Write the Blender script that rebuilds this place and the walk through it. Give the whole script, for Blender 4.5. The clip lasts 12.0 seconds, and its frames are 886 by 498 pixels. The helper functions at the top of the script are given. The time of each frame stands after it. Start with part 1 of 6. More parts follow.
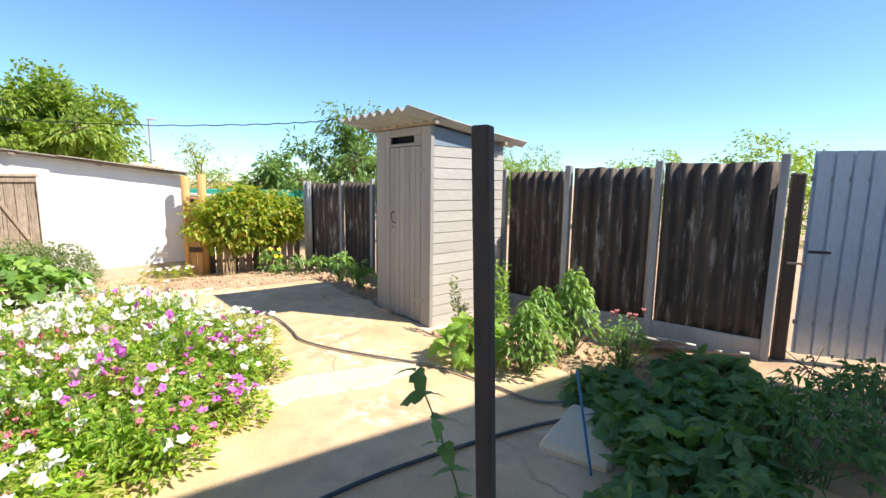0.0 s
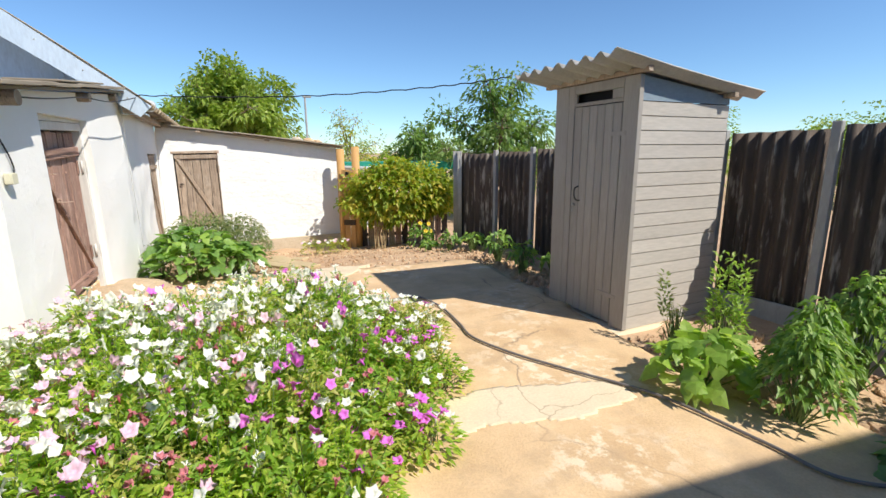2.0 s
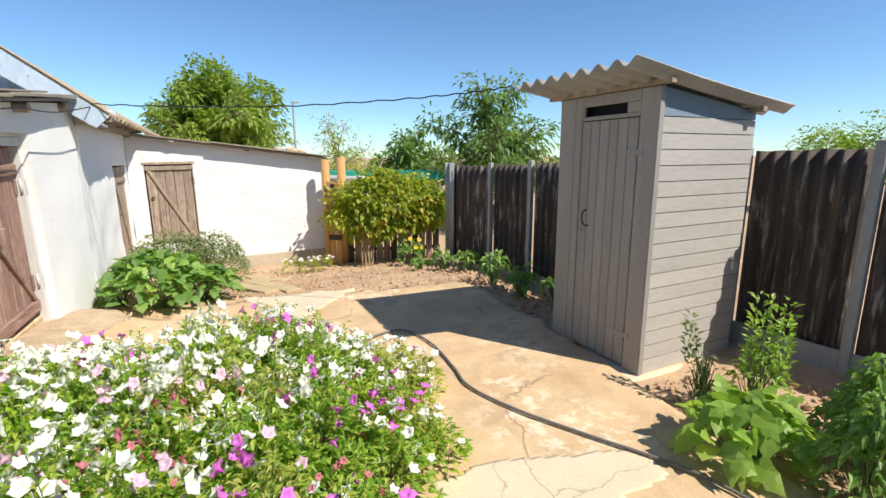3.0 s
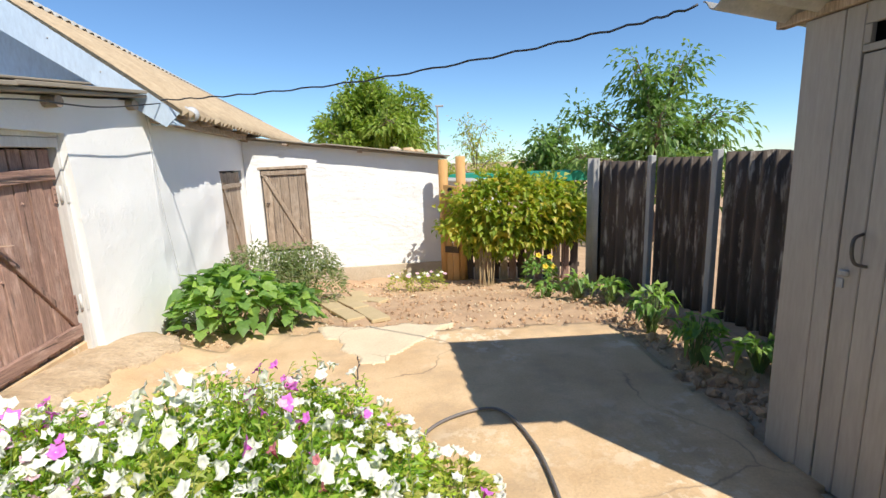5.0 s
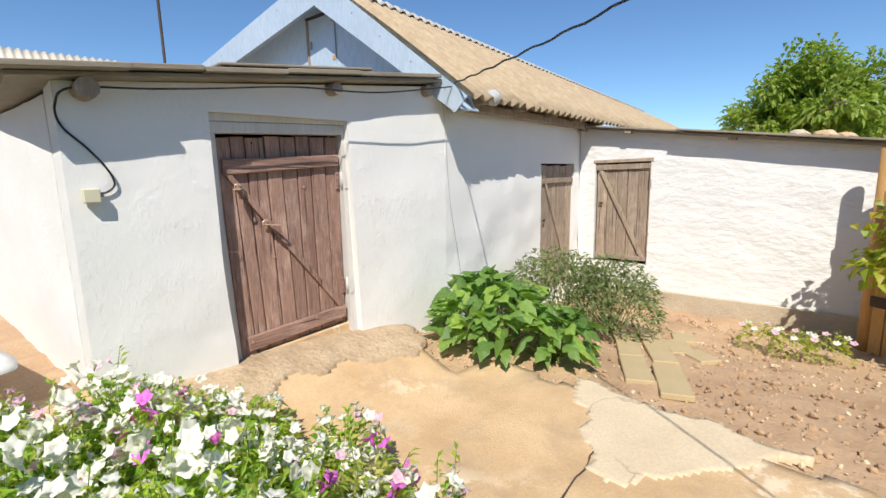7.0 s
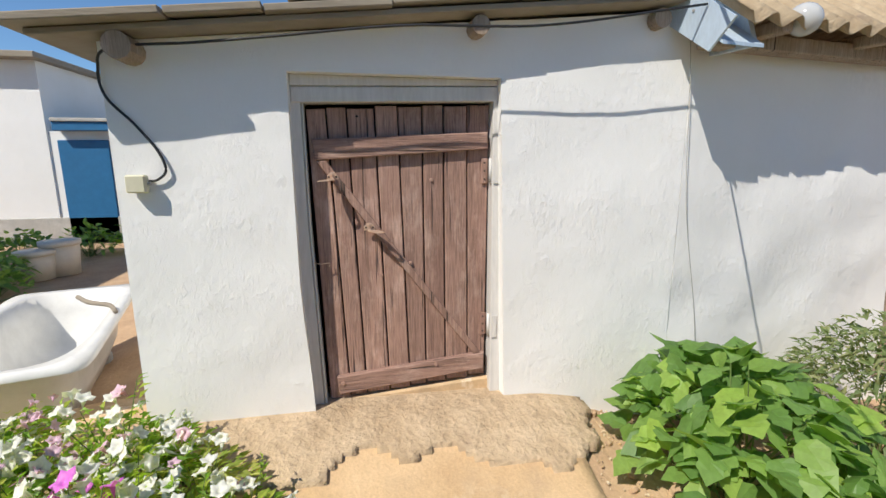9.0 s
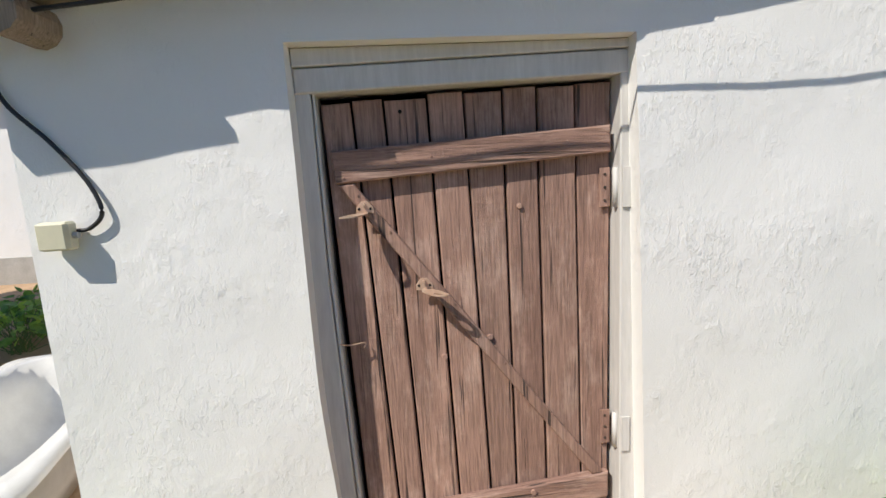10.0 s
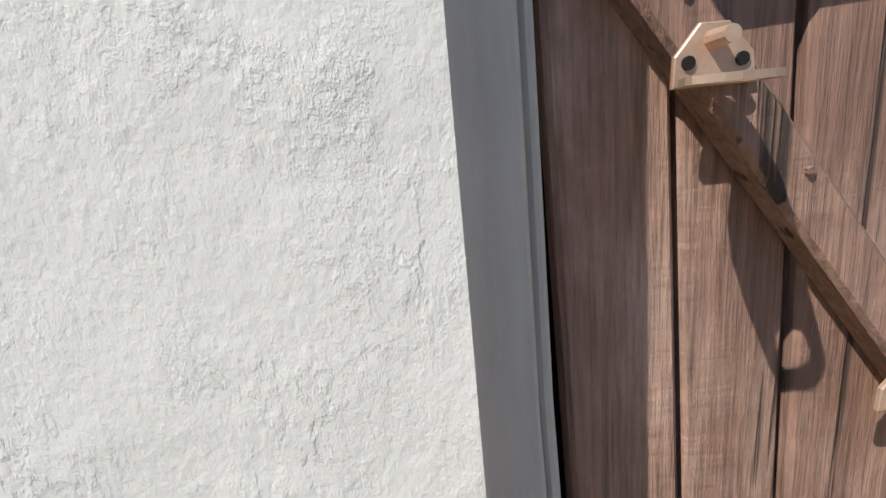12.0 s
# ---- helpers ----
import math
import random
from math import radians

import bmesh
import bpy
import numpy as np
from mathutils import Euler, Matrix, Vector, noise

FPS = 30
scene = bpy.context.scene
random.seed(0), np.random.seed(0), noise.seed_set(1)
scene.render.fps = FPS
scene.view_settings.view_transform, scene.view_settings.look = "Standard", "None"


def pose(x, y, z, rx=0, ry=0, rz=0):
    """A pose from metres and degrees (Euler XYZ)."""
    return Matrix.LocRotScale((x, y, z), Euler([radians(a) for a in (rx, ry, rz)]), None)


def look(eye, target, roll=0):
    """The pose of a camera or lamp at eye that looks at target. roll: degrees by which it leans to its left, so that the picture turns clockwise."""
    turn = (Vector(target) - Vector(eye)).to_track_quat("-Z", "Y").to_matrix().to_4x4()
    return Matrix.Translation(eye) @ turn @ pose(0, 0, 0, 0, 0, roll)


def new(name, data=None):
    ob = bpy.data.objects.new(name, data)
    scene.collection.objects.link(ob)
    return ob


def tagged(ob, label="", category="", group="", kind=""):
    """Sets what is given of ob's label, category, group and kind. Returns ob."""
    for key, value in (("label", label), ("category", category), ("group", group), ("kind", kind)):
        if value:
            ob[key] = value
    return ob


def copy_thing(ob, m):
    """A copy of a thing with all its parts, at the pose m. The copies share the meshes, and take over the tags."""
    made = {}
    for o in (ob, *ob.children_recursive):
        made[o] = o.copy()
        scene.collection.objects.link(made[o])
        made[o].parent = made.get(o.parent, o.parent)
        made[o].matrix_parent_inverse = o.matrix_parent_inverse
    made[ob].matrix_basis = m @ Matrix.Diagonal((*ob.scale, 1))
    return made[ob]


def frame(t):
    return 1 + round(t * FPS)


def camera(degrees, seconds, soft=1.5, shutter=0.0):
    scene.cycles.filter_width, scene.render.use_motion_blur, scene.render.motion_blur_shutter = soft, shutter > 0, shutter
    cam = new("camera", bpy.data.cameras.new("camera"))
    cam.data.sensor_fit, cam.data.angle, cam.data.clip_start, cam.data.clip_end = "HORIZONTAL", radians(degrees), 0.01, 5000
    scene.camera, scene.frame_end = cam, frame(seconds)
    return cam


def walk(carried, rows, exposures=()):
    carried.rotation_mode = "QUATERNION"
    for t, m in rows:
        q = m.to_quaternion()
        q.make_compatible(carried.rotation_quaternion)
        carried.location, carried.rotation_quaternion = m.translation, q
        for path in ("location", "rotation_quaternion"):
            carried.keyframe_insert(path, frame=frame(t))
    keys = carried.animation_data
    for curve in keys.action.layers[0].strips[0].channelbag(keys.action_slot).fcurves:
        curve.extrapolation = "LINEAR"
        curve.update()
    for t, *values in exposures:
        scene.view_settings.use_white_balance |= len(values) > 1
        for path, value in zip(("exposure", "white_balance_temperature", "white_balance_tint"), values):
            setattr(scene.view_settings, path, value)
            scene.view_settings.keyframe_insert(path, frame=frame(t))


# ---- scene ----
cam = camera(87.8, 12.0)
EXPO = [(0, 0.95), (0.5, 0.7), (1, 0.52), (2.5, 0.42), (5, 0.42), (7.5, 0.17), (9.5, 0.1), (11, 0.06), (12, -0.02)]
PATH = [
    (0, (0.269, 0.333, 1.49), (1.36, 1.985, 1.207), 0.8),
    (0.5, (0.201, 0.49, 1.493), (0.982, 2.3, 1.15), 0.2),
    (1, (0.221, 0.773, 1.499), (0.809, 2.64, 1.086), -0.2),
    (1.5, (0.246, 0.935, 1.481), (0.81, 2.805, 1.053), -0.6),
    (2, (0.182, 1.248, 1.49), (0.77, 3.114, 1.077), -0.5),
    (2.5, (0.187, 1.456, 1.575), (0.801, 3.318, 1.179), -0.4),
    (2.7, (0.242, 1.563, 1.602), (0.87, 3.421, 1.209), -0.3),
    (4.3, (0.699, 2.609, 1.561), (1.163, 4.513, 1.163), -1.2),
    (4.5, (0.802, 2.732, 1.543), (1.151, 4.663, 1.154), -1.5),
    (5, (0.965, 3.134, 1.506), (0.971, 5.1, 1.139), -2.0),
    (5.5, (1.143, 3.532, 1.501), (0.784, 5.467, 1.144), -1.8),
    (6, (1.338, 3.885, 1.489), (0.591, 5.707, 1.142), -1.6),
    (6.5, (1.339, 4.245, 1.44), (0.23, 5.875, 1.111), -1.5),
    (7, (1.298, 4.599, 1.425), (-0.134, 5.957, 1.095), -1.2),
    (7.5, (1.274, 4.901, 1.452), (-0.356, 6.009, 1.115), -1.1),
    (7.7, (1.221, 5.002, 1.443), (-0.473, 6.009, 1.104), -1.4),
    (9.3, (0.248, 5.845, 1.43), (-1.696, 6.09, 1.076), -1.5),
    (9.5, (0.067, 5.83, 1.41), (-1.897, 6.022, 1.085), -2.8),
    (10, (-0.343, 5.825, 1.442), (-2.315, 5.935, 1.129), -3.2),
    (10.5, (-0.775, 5.785, 1.456), (-2.742, 5.923, 1.121), -3.9),
    (11, (-1.21, 5.598, 1.353), (-3.173, 5.716, 0.986), -4.4),
    (11.2, (-1.346, 5.548, 1.331), (-3.287, 5.611, 0.852), -4.7),
    (11.5, (-1.421, 5.516, 1.298), (-3.368, 5.579, 0.844), -5.0),
    (12, (-1.404, 5.507, 1.331), (-3.349, 5.509, 0.863), -5.6),
]
walk(cam, [(t, look(eye, target, roll)) for t, eye, target, roll in PATH], EXPO)

# ---- light ----
SUN_TO = Vector((0.426, -0.49, 0.76)).normalized()   # towards the sun
world = bpy.data.worlds.new("sky")
scene.world = world
world.use_nodes = True
wn = world.node_tree.nodes
sky = wn.new("ShaderNodeTexSky")
sky.sky_type = "NISHITA"
sky.sun_disc = False
sky.sun_elevation = math.asin(SUN_TO.z)
sky.sun_rotation = math.atan2(SUN_TO.x, SUN_TO.y)
sky.air_density, sky.dust_density, sky.ozone_density = 0.9, 0.0, 2.0
sky.altitude = 300
wn["Background"].inputs["Strength"].default_value = 0.105
tint = wn.new("ShaderNodeMix")
tint.data_type, tint.blend_type = "RGBA", "MULTIPLY"
tint.inputs[0].default_value, tint.inputs[7].default_value = 1.0, (0.76, 0.97, 1.14, 1)   # clear dry summer air
world.node_tree.links.new(sky.outputs[0], tint.inputs[6])
world.node_tree.links.new(tint.outputs[2], wn["Background"].inputs[0])
sun_data = bpy.data.lights.new("sun", "SUN")
sun_data.energy, sun_data.angle, sun_data.color = 4.8, radians(0.5), (1.0, 0.945, 0.85)
sun = new("sun", sun_data)
sun.matrix_world = look(SUN_TO * 30, (0, 0, 0))


# ---- materials ----
def nodes_of(name):
    m = bpy.data.materials.new(name)
    m.use_nodes = True
    nt = m.node_tree
    return m, nt, nt.nodes["Principled BSDF"]


def add(nt, kind, **values):
    n = nt.nodes.new(kind)
    for k, v in values.items():
        n.inputs[k].default_value = v
    return n


def noise_tex(nt, scale, stretch=(1, 1, 1), detail=6, rough=0.6, vec=None):
    tc = nt.nodes.new("ShaderNodeTexCoord")
    mp = add(nt, "ShaderNodeMapping", Scale=stretch)
    nt.links.new(vec or tc.outputs["Object"], mp.inputs[0])
    t = add(nt, "ShaderNodeTexNoise", Scale=scale, Detail=detail, Roughness=rough)
    nt.links.new(mp.outputs[0], t.inputs["Vector"])
    return t.outputs[0]


def ramp(nt, fac, stops):
    r = nt.nodes.new("ShaderNodeValToRGB")
    while len(r.color_ramp.elements) < len(stops):
        r.color_ramp.elements.new(0.5)
    for e, (p, c) in zip(r.color_ramp.elements, stops):
        e.position, e.color = p, (*c, 1)
    nt.links.new(fac, r.inputs[0])
    return r.outputs[0]


def mixc(nt, fac, a, b, mode="MIX"):
    m = nt.nodes.new("ShaderNodeMix")
    m.data_type, m.blend_type = "RGBA", mode
    for v, k in ((fac, 0), (a, 6), (b, 7)):
        if hasattr(v, "links"):
            nt.links.new(v, m.inputs[k])
        else:
            m.inputs[k].default_value = v if k == 0 else (*v, 1)
    return m.outputs[2]


def bumped(nt, bsdf, height, strength, dist, prev=None):
    b = add(nt, "ShaderNodeBump", Strength=strength, Distance=dist)
    nt.links.new(height, b.inputs["Height"])
    if prev:
        nt.links.new(prev, b.inputs["Normal"])
    nt.links.new(b.outputs[0], bsdf.inputs["Normal"])
    return b.outputs[0]


def surface(name, a, b, scale=3, stretch=(1, 1, 1), rough=0.8, fine=60, bump=0.3, dist=0.004, stain=None, stain_at=(0.6, 0.75), stain_scale=1.2, metal=0.0, vary=0.0, speck=0.72):
    """Two tones over a coarse noise, a fine grain, an optional stain, relief."""
    m, nt, p = nodes_of(name)
    coarse = noise_tex(nt, scale, stretch)
    grain = noise_tex(nt, fine, stretch, 5, 0.65)
    col = ramp(nt, coarse, [(0.3, a), (0.7, b)])
    gr = ramp(nt, grain, [(0.25, (speck,) * 3), (0.75, (1.0,) * 3)])
    col = mixc(nt, 0.8, col, gr, "MULTIPLY")
    if stain:
        st = ramp(nt, noise_tex(nt, stain_scale, stretch, 8, 0.65), [(stain_at[0], (0, 0, 0)), (stain_at[1], (1, 1, 1))])
        col = mixc(nt, st, col, stain)
    if vary:
        info = nt.nodes.new("ShaderNodeObjectInfo")
        hsv = nt.nodes.new("ShaderNodeHueSaturation")
        mr = add(nt, "ShaderNodeMapRange")
        mr.inputs["To Min"].default_value, mr.inputs["To Max"].default_value = 1 - vary, 1 + vary
        nt.links.new(info.outputs["Random"], mr.inputs[0])
        nt.links.new(mr.outputs[0], hsv.inputs["Value"])
        nt.links.new(col, hsv.inputs["Color"])
        col = hsv.outputs[0]
    nt.links.new(col, p.inputs["Base Color"])
    p.inputs["Roughness"].default_value, p.inputs["Metallic"].default_value = rough, metal
    n1 = bumped(nt, p, grain, bump, dist)
    bumped(nt, p, coarse, bump, dist * 3, n1)
    return m


def plaster(name, a, b, dirt, blocks=False):
    """Whitewashed clay plaster: brush grain, flakes, lumps; blocks: courses of masonry under the wash."""
    m, nt, p = nodes_of(name)
    big = noise_tex(nt, 1.6, (1, 1, 1), 5, 0.55)
    mid = noise_tex(nt, 34, (1, 1, 0.7), 3, 0.5)
    fine = noise_tex(nt, 190, (1, 1, 0.8), 4, 0.6)
    chips = ramp(nt, noise_tex(nt, 13, (1, 1, 0.8), 9, 0.72), [(0.52, (0, 0, 0)), (0.60, (1, 1, 1))])
    col = ramp(nt, big, [(0.3, a), (0.7, b)])
    patch = ramp(nt, noise_tex(nt, 2.3, (1, 1, 1), 9, 0.7), [(0.62, (0, 0, 0)), (0.80, (1, 1, 1))])
    col = mixc(nt, patch, col, dirt)
    nt.links.new(col, p.inputs["Base Color"])
    p.inputs["Roughness"].default_value = 0.85
    rough_zone = ramp(nt, noise_tex(nt, 4.5, (1, 1, 1), 3, 0.5), [(0.44, (0.06,) * 3), (0.64, (1.0,) * 3)])
    mid = mixc(nt, 1.0, ramp(nt, mid, [(0.0, (0,) * 3), (1.0, (1,) * 3)]), rough_zone, "MULTIPLY")
    chips = mixc(nt, 1.0, chips, rough_zone, "MULTIPLY")
    flake = ramp(nt, noise_tex(nt, 46, (1, 1, 0.55), 6, 0.65), [(0.50, (0, 0, 0)), (0.57, (1, 1, 1))])
    flake = mixc(nt, 1.0, flake, ramp(nt, noise_tex(nt, 3.1, (1, 1, 1), 4, 0.6), [(0.46, (0.05,) * 3), (0.62, (1.0,) * 3)]), "MULTIPLY")
    n = bumped(nt, p, fine, 0.55, 0.0016)
    n = bumped(nt, p, mid, 0.62, 0.006, n)
    n = bumped(nt, p, flake, 0.5, 0.0016, n)
    n = bumped(nt, p, chips, 0.42, 0.002, n)
    n = bumped(nt, p, big, 0.2, 0.02, n)
    if blocks:
        lumps = noise_tex(nt, 3.4, (0.9, 1, 1.4), 3, 0.5)
        n = bumped(nt, p, lumps, 0.45, 0.05, n)
        n = bumped(nt, p, noise_tex(nt, 10, (0.8, 1, 1.5), 5, 0.6), 0.6, 0.022, n)
        tc = nt.nodes.new("ShaderNodeTexCoord")
        wob = add(nt, "ShaderNodeTexNoise", Scale=3.0, Detail=3)
        nt.links.new(tc.outputs["Object"], wob.inputs["Vector"])
        warp = nt.nodes.new("ShaderNodeMix")
        warp.data_type, warp.blend_type = "RGBA", "LINEAR_LIGHT"
        warp.inputs[0].default_value = 0.12
        nt.links.new(tc.outputs["Object"], warp.inputs[6])
        nt.links.new(wob.outputs[1], warp.inputs[7])
        mp = add(nt, "ShaderNodeMapping", Scale=(2.6, 2.6, 5.2))
        nt.links.new(warp.outputs[2], mp.inputs[0])
        stones = add(nt, "ShaderNodeTexVoronoi", Scale=1.0)
        stones.feature = "DISTANCE_TO_EDGE"
        nt.links.new(mp.outputs[0], stones.inputs["Vector"])
        joints = ramp(nt, stones.outputs["Distance"], [(0.0, (0, 0, 0)), (0.10, (1, 1, 1))])
        bumped(nt, p, joints, 0.12, 0.008, n)
    return m


def leafy(name, a, b, c, glow=0.35):
    m, nt, p = nodes_of(name)
    geo = nt.nodes.new("ShaderNodeNewGeometry")
    col = ramp(nt, geo.outputs["Random Per Island"], [(0.0, a), (0.55, b), (1.0, c)])
    vein = ramp(nt, noise_tex(nt, 45, (1, 1, 1), 3), [(0.3, (0.75,) * 3), (0.7, (1.0,) * 3)])
    col = mixc(nt, 0.7, col, vein, "MULTIPLY")
    nt.links.new(col, p.inputs["Base Color"])
    p.inputs["Roughness"].default_value = 0.5
    tr = nt.nodes.new("ShaderNodeBsdfTranslucent")
    bright = mixc(nt, 1.0, col, (1.5, 1.6, 0.8), "MULTIPLY")
    nt.links.new(bright, tr.inputs[0])
    mx = nt.nodes.new("ShaderNodeMixShader")
    mx.inputs[0].default_value = glow
    nt.links.new(p.outputs[0], mx.inputs[1])
    nt.links.new(tr.outputs[0], mx.inputs[2])
    nt.links.new(mx.outputs[0], nt.nodes["Material Output"].inputs[0])
    return m


def plain(name, c, rough=0.5, metal=0.0):
    return surface(name, c, tuple(v * 0.85 for v in c), 8, rough=rough, fine=120, bump=0.06, dist=0.002, metal=metal, speck=0.94)


SOIL = surface("soil", (0.44, 0.285, 0.17), (0.62, 0.425, 0.26), 2.2, rough=0.95, fine=42, bump=0.8, dist=0.012, stain=(0.30, 0.19, 0.12), stain_scale=1.1)
CONCRETE = surface("dusty_concrete", (0.55, 0.365, 0.195), (0.76, 0.54, 0.315), 1.9, rough=0.92, fine=70, bump=0.75, dist=0.006, speck=0.74, stain=(0.43, 0.305, 0.185), stain_at=(0.50, 0.72), stain_scale=2.6)
PALE = surface("pale_screed", (0.66, 0.53, 0.36), (0.76, 0.63, 0.44), 3, rough=0.9, fine=60, bump=0.35, dist=0.004, stain=(0.48, 0.38, 0.26), stain_scale=3)


def cracked(m, scale, width, dark):
    """Hairline cracks along warped cell borders."""
    nt = m.node_tree
    p = nt.nodes["Principled BSDF"]
    tc = nt.nodes.new("ShaderNodeTexCoord")
    nz = add(nt, "ShaderNodeTexNoise", Scale=2.2, Detail=5)
    nt.links.new(tc.outputs["Object"], nz.inputs["Vector"])
    mx = nt.nodes.new("ShaderNodeMix")
    mx.data_type, mx.blend_type = "RGBA", "LINEAR_LIGHT"
    mx.inputs[0].default_value = 0.2
    nt.links.new(tc.outputs["Object"], mx.inputs[6])
    nt.links.new(nz.outputs[1], mx.inputs[7])
    vo = add(nt, "ShaderNodeTexVoronoi", Scale=scale)
    vo.feature = "DISTANCE_TO_EDGE"
    nt.links.new(mx.outputs[2], vo.inputs["Vector"])
    line = ramp(nt, vo.outputs["Distance"], [(0.0, (1, 1, 1)), (width, (0, 0, 0))])
    some = ramp(nt, noise_tex(nt, 0.9, (1, 1, 1), 2), [(0.50, (0, 0, 0)), (0.60, (0.8, 0.8, 0.8))])
    fac = mixc(nt, 1.0, line, some, "MULTIPLY")
    old = p.inputs["Base Color"].links[0].from_socket
    nt.links.new(mixc(nt, fac, old, dark), p.inputs["Base Color"])


def worn_pale(m, pale):
    """Washed-out pale blotches with broken rims, where the top skin has scaled off."""
    nt = m.node_tree
    p = nt.nodes["Principled BSDF"]
    zone = ramp(nt, noise_tex(nt, 0.8, (1, 1, 1), 2, 0.5), [(0.52, (0, 0, 0)), (0.62, (1, 1, 1))])
    flecks = ramp(nt, noise_tex(nt, 7, (1, 1, 1), 8, 0.7), [(0.50, (0, 0, 0)), (0.58, (0.75, 0.75, 0.75))])
    old = p.inputs["Base Color"].links[0].from_socket
    nt.links.new(mixc(nt, mixc(nt, 1.0, zone, flecks, "MULTIPLY"), old, pale), p.inputs["Base Color"])


worn_pale(CONCRETE, (0.78, 0.65, 0.47))
cracked(CONCRETE, 0.55, 0.005, (0.20, 0.14, 0.09))
cracked(PALE, 1.6, 0.010, (0.33, 0.25, 0.17))
ROUGHCEM = surface("rough_sandy_cement", (0.50, 0.36, 0.22), (0.70, 0.53, 0.35), 5, rough=0.95, fine=34, bump=1.0, dist=0.014, stain=(0.40, 0.29, 0.19), stain_scale=7, speck=0.6)
SLABM = surface("yellow_slab", (0.52, 0.40, 0.22), (0.58, 0.45, 0.26), 4, rough=0.9, fine=80, bump=0.25)
WASH = plaster("whitewash", (0.80, 0.79, 0.76), (0.84, 0.83, 0.81), (0.74, 0.71, 0.65))
WASHB = plaster("whitewash_blocks", (0.77, 0.76, 0.735), (0.82, 0.81, 0.79), (0.70, 0.65, 0.56), True)
PLINTH = surface("clay_plinth", (0.52, 0.42, 0.30), (0.62, 0.53, 0.40), 4, rough=0.95, fine=40, bump=0.6, dist=0.01)
WHITEWOOD = surface("old_white_paint", (0.62, 0.60, 0.57), (0.74, 0.72, 0.69), 5, (1, 1, 0.12), 0.6, 60, 0.35, 0.003, stain=(0.45, 0.44, 0.42), stain_at=(0.66, 0.72), stain_scale=6)


def old_board(name, a, b, pale, along_x=False):
    """Sun-bleached painted board: streaks, open grain, drying cracks, bleached blotches, knots."""
    m, nt, p = nodes_of(name)

    def way(v):
        return (v, 1, 1) if along_x else (1, 1, v)
    info = nt.nodes.new("ShaderNodeObjectInfo")
    tc = nt.nodes.new("ShaderNodeTexCoord")
    off = nt.nodes.new("ShaderNodeVectorMath")
    off.operation = "MULTIPLY_ADD"
    off.inputs[1].default_value = (7.3, 3.1, 5.7)
    nt.links.new(info.outputs["Random"], off.inputs[0])
    nt.links.new(tc.outputs["Object"], off.inputs[2])
    vec = off.outputs[0]
    streak = noise_tex(nt, 9, way(0.10), 5, 0.6, vec)
    grain = noise_tex(nt, 150, way(0.05), 5, 0.7, vec)
    blotch = noise_tex(nt, 11, way(0.45), 8, 0.7, vec)
    crack = noise_tex(nt, 60, way(0.03), 3, 0.5, vec)
    col = ramp(nt, streak, [(0.3, a), (0.7, b)])
    bl = ramp(nt, blotch, [(0.50, (0, 0, 0)), (0.78, (1, 1, 1))])
    col = mixc(nt, bl, col, pale)
    col = mixc(nt, 0.9, col, ramp(nt, grain, [(0.32, (0.45,) * 3), (0.60, (1.0,) * 3)]), "MULTIPLY")
    cr = ramp(nt, crack, [(0.64, (0, 0, 0)), (0.70, (1, 1, 1))])
    col = mixc(nt, cr, col, (0.075, 0.05, 0.042))
    mp = add(nt, "ShaderNodeMapping", Scale=way(0.5))
    nt.links.new(vec, mp.inputs[0])
    vo = add(nt, "ShaderNodeTexVoronoi", Scale=5.0)
    nt.links.new(mp.outputs[0], vo.inputs["Vector"])
    kn = ramp(nt, vo.outputs["Distance"], [(0.03, (0.7, 0.7, 0.7)), (0.06, (0, 0, 0))])
    col = mixc(nt, kn, col, (0.13, 0.08, 0.06))
    saw = noise_tex(nt, 34, (1, 0.3, 0.12) if along_x else (0.12, 0.3, 1), 4, 0.65, vec)
    sawn = ramp(nt, noise_tex(nt, 5, way(0.4), 3, 0.5, vec), [(0.45, (0.15,) * 3), (0.6, (1.0,) * 3)])
    saw = mixc(nt, 1.0, ramp(nt, saw, [(0.35, (0,) * 3), (0.65, (1,) * 3)]), sawn, "MULTIPLY")
    col = mixc(nt, 0.5, col, ramp(nt, saw, [(0.0, (0.86,) * 3), (1.0, (1.08,) * 3)]), "MULTIPLY")
    hsv = nt.nodes.new("ShaderNodeHueSaturation")
    mr = add(nt, "ShaderNodeMapRange")
    mr.inputs["To Min"].default_value, mr.inputs["To Max"].default_value = 0.86, 1.14
    nt.links.new(info.outputs["Random"], mr.inputs[0])
    nt.links.new(mr.outputs[0], hsv.inputs["Value"])
    nt.links.new(col, hsv.inputs["Color"])
    nt.links.new(hsv.outputs[0], p.inputs["Base Color"])
    p.inputs["Roughness"].default_value = 0.8
    n = bumped(nt, p, grain, 0.9, 0.004)
    n = bumped(nt, p, saw, 0.6, 0.0016, n)
    n = bumped(nt, p, blotch, 0.45, 0.004, n)
    inv = add(nt, "ShaderNodeMath")
    inv.operation = "MULTIPLY"
    inv.inputs[1].default_value = -1.0
    nt.links.new(cr, inv.inputs[0])
    bumped(nt, p, inv.outputs[0], 0.8, 0.004, n)
    return m


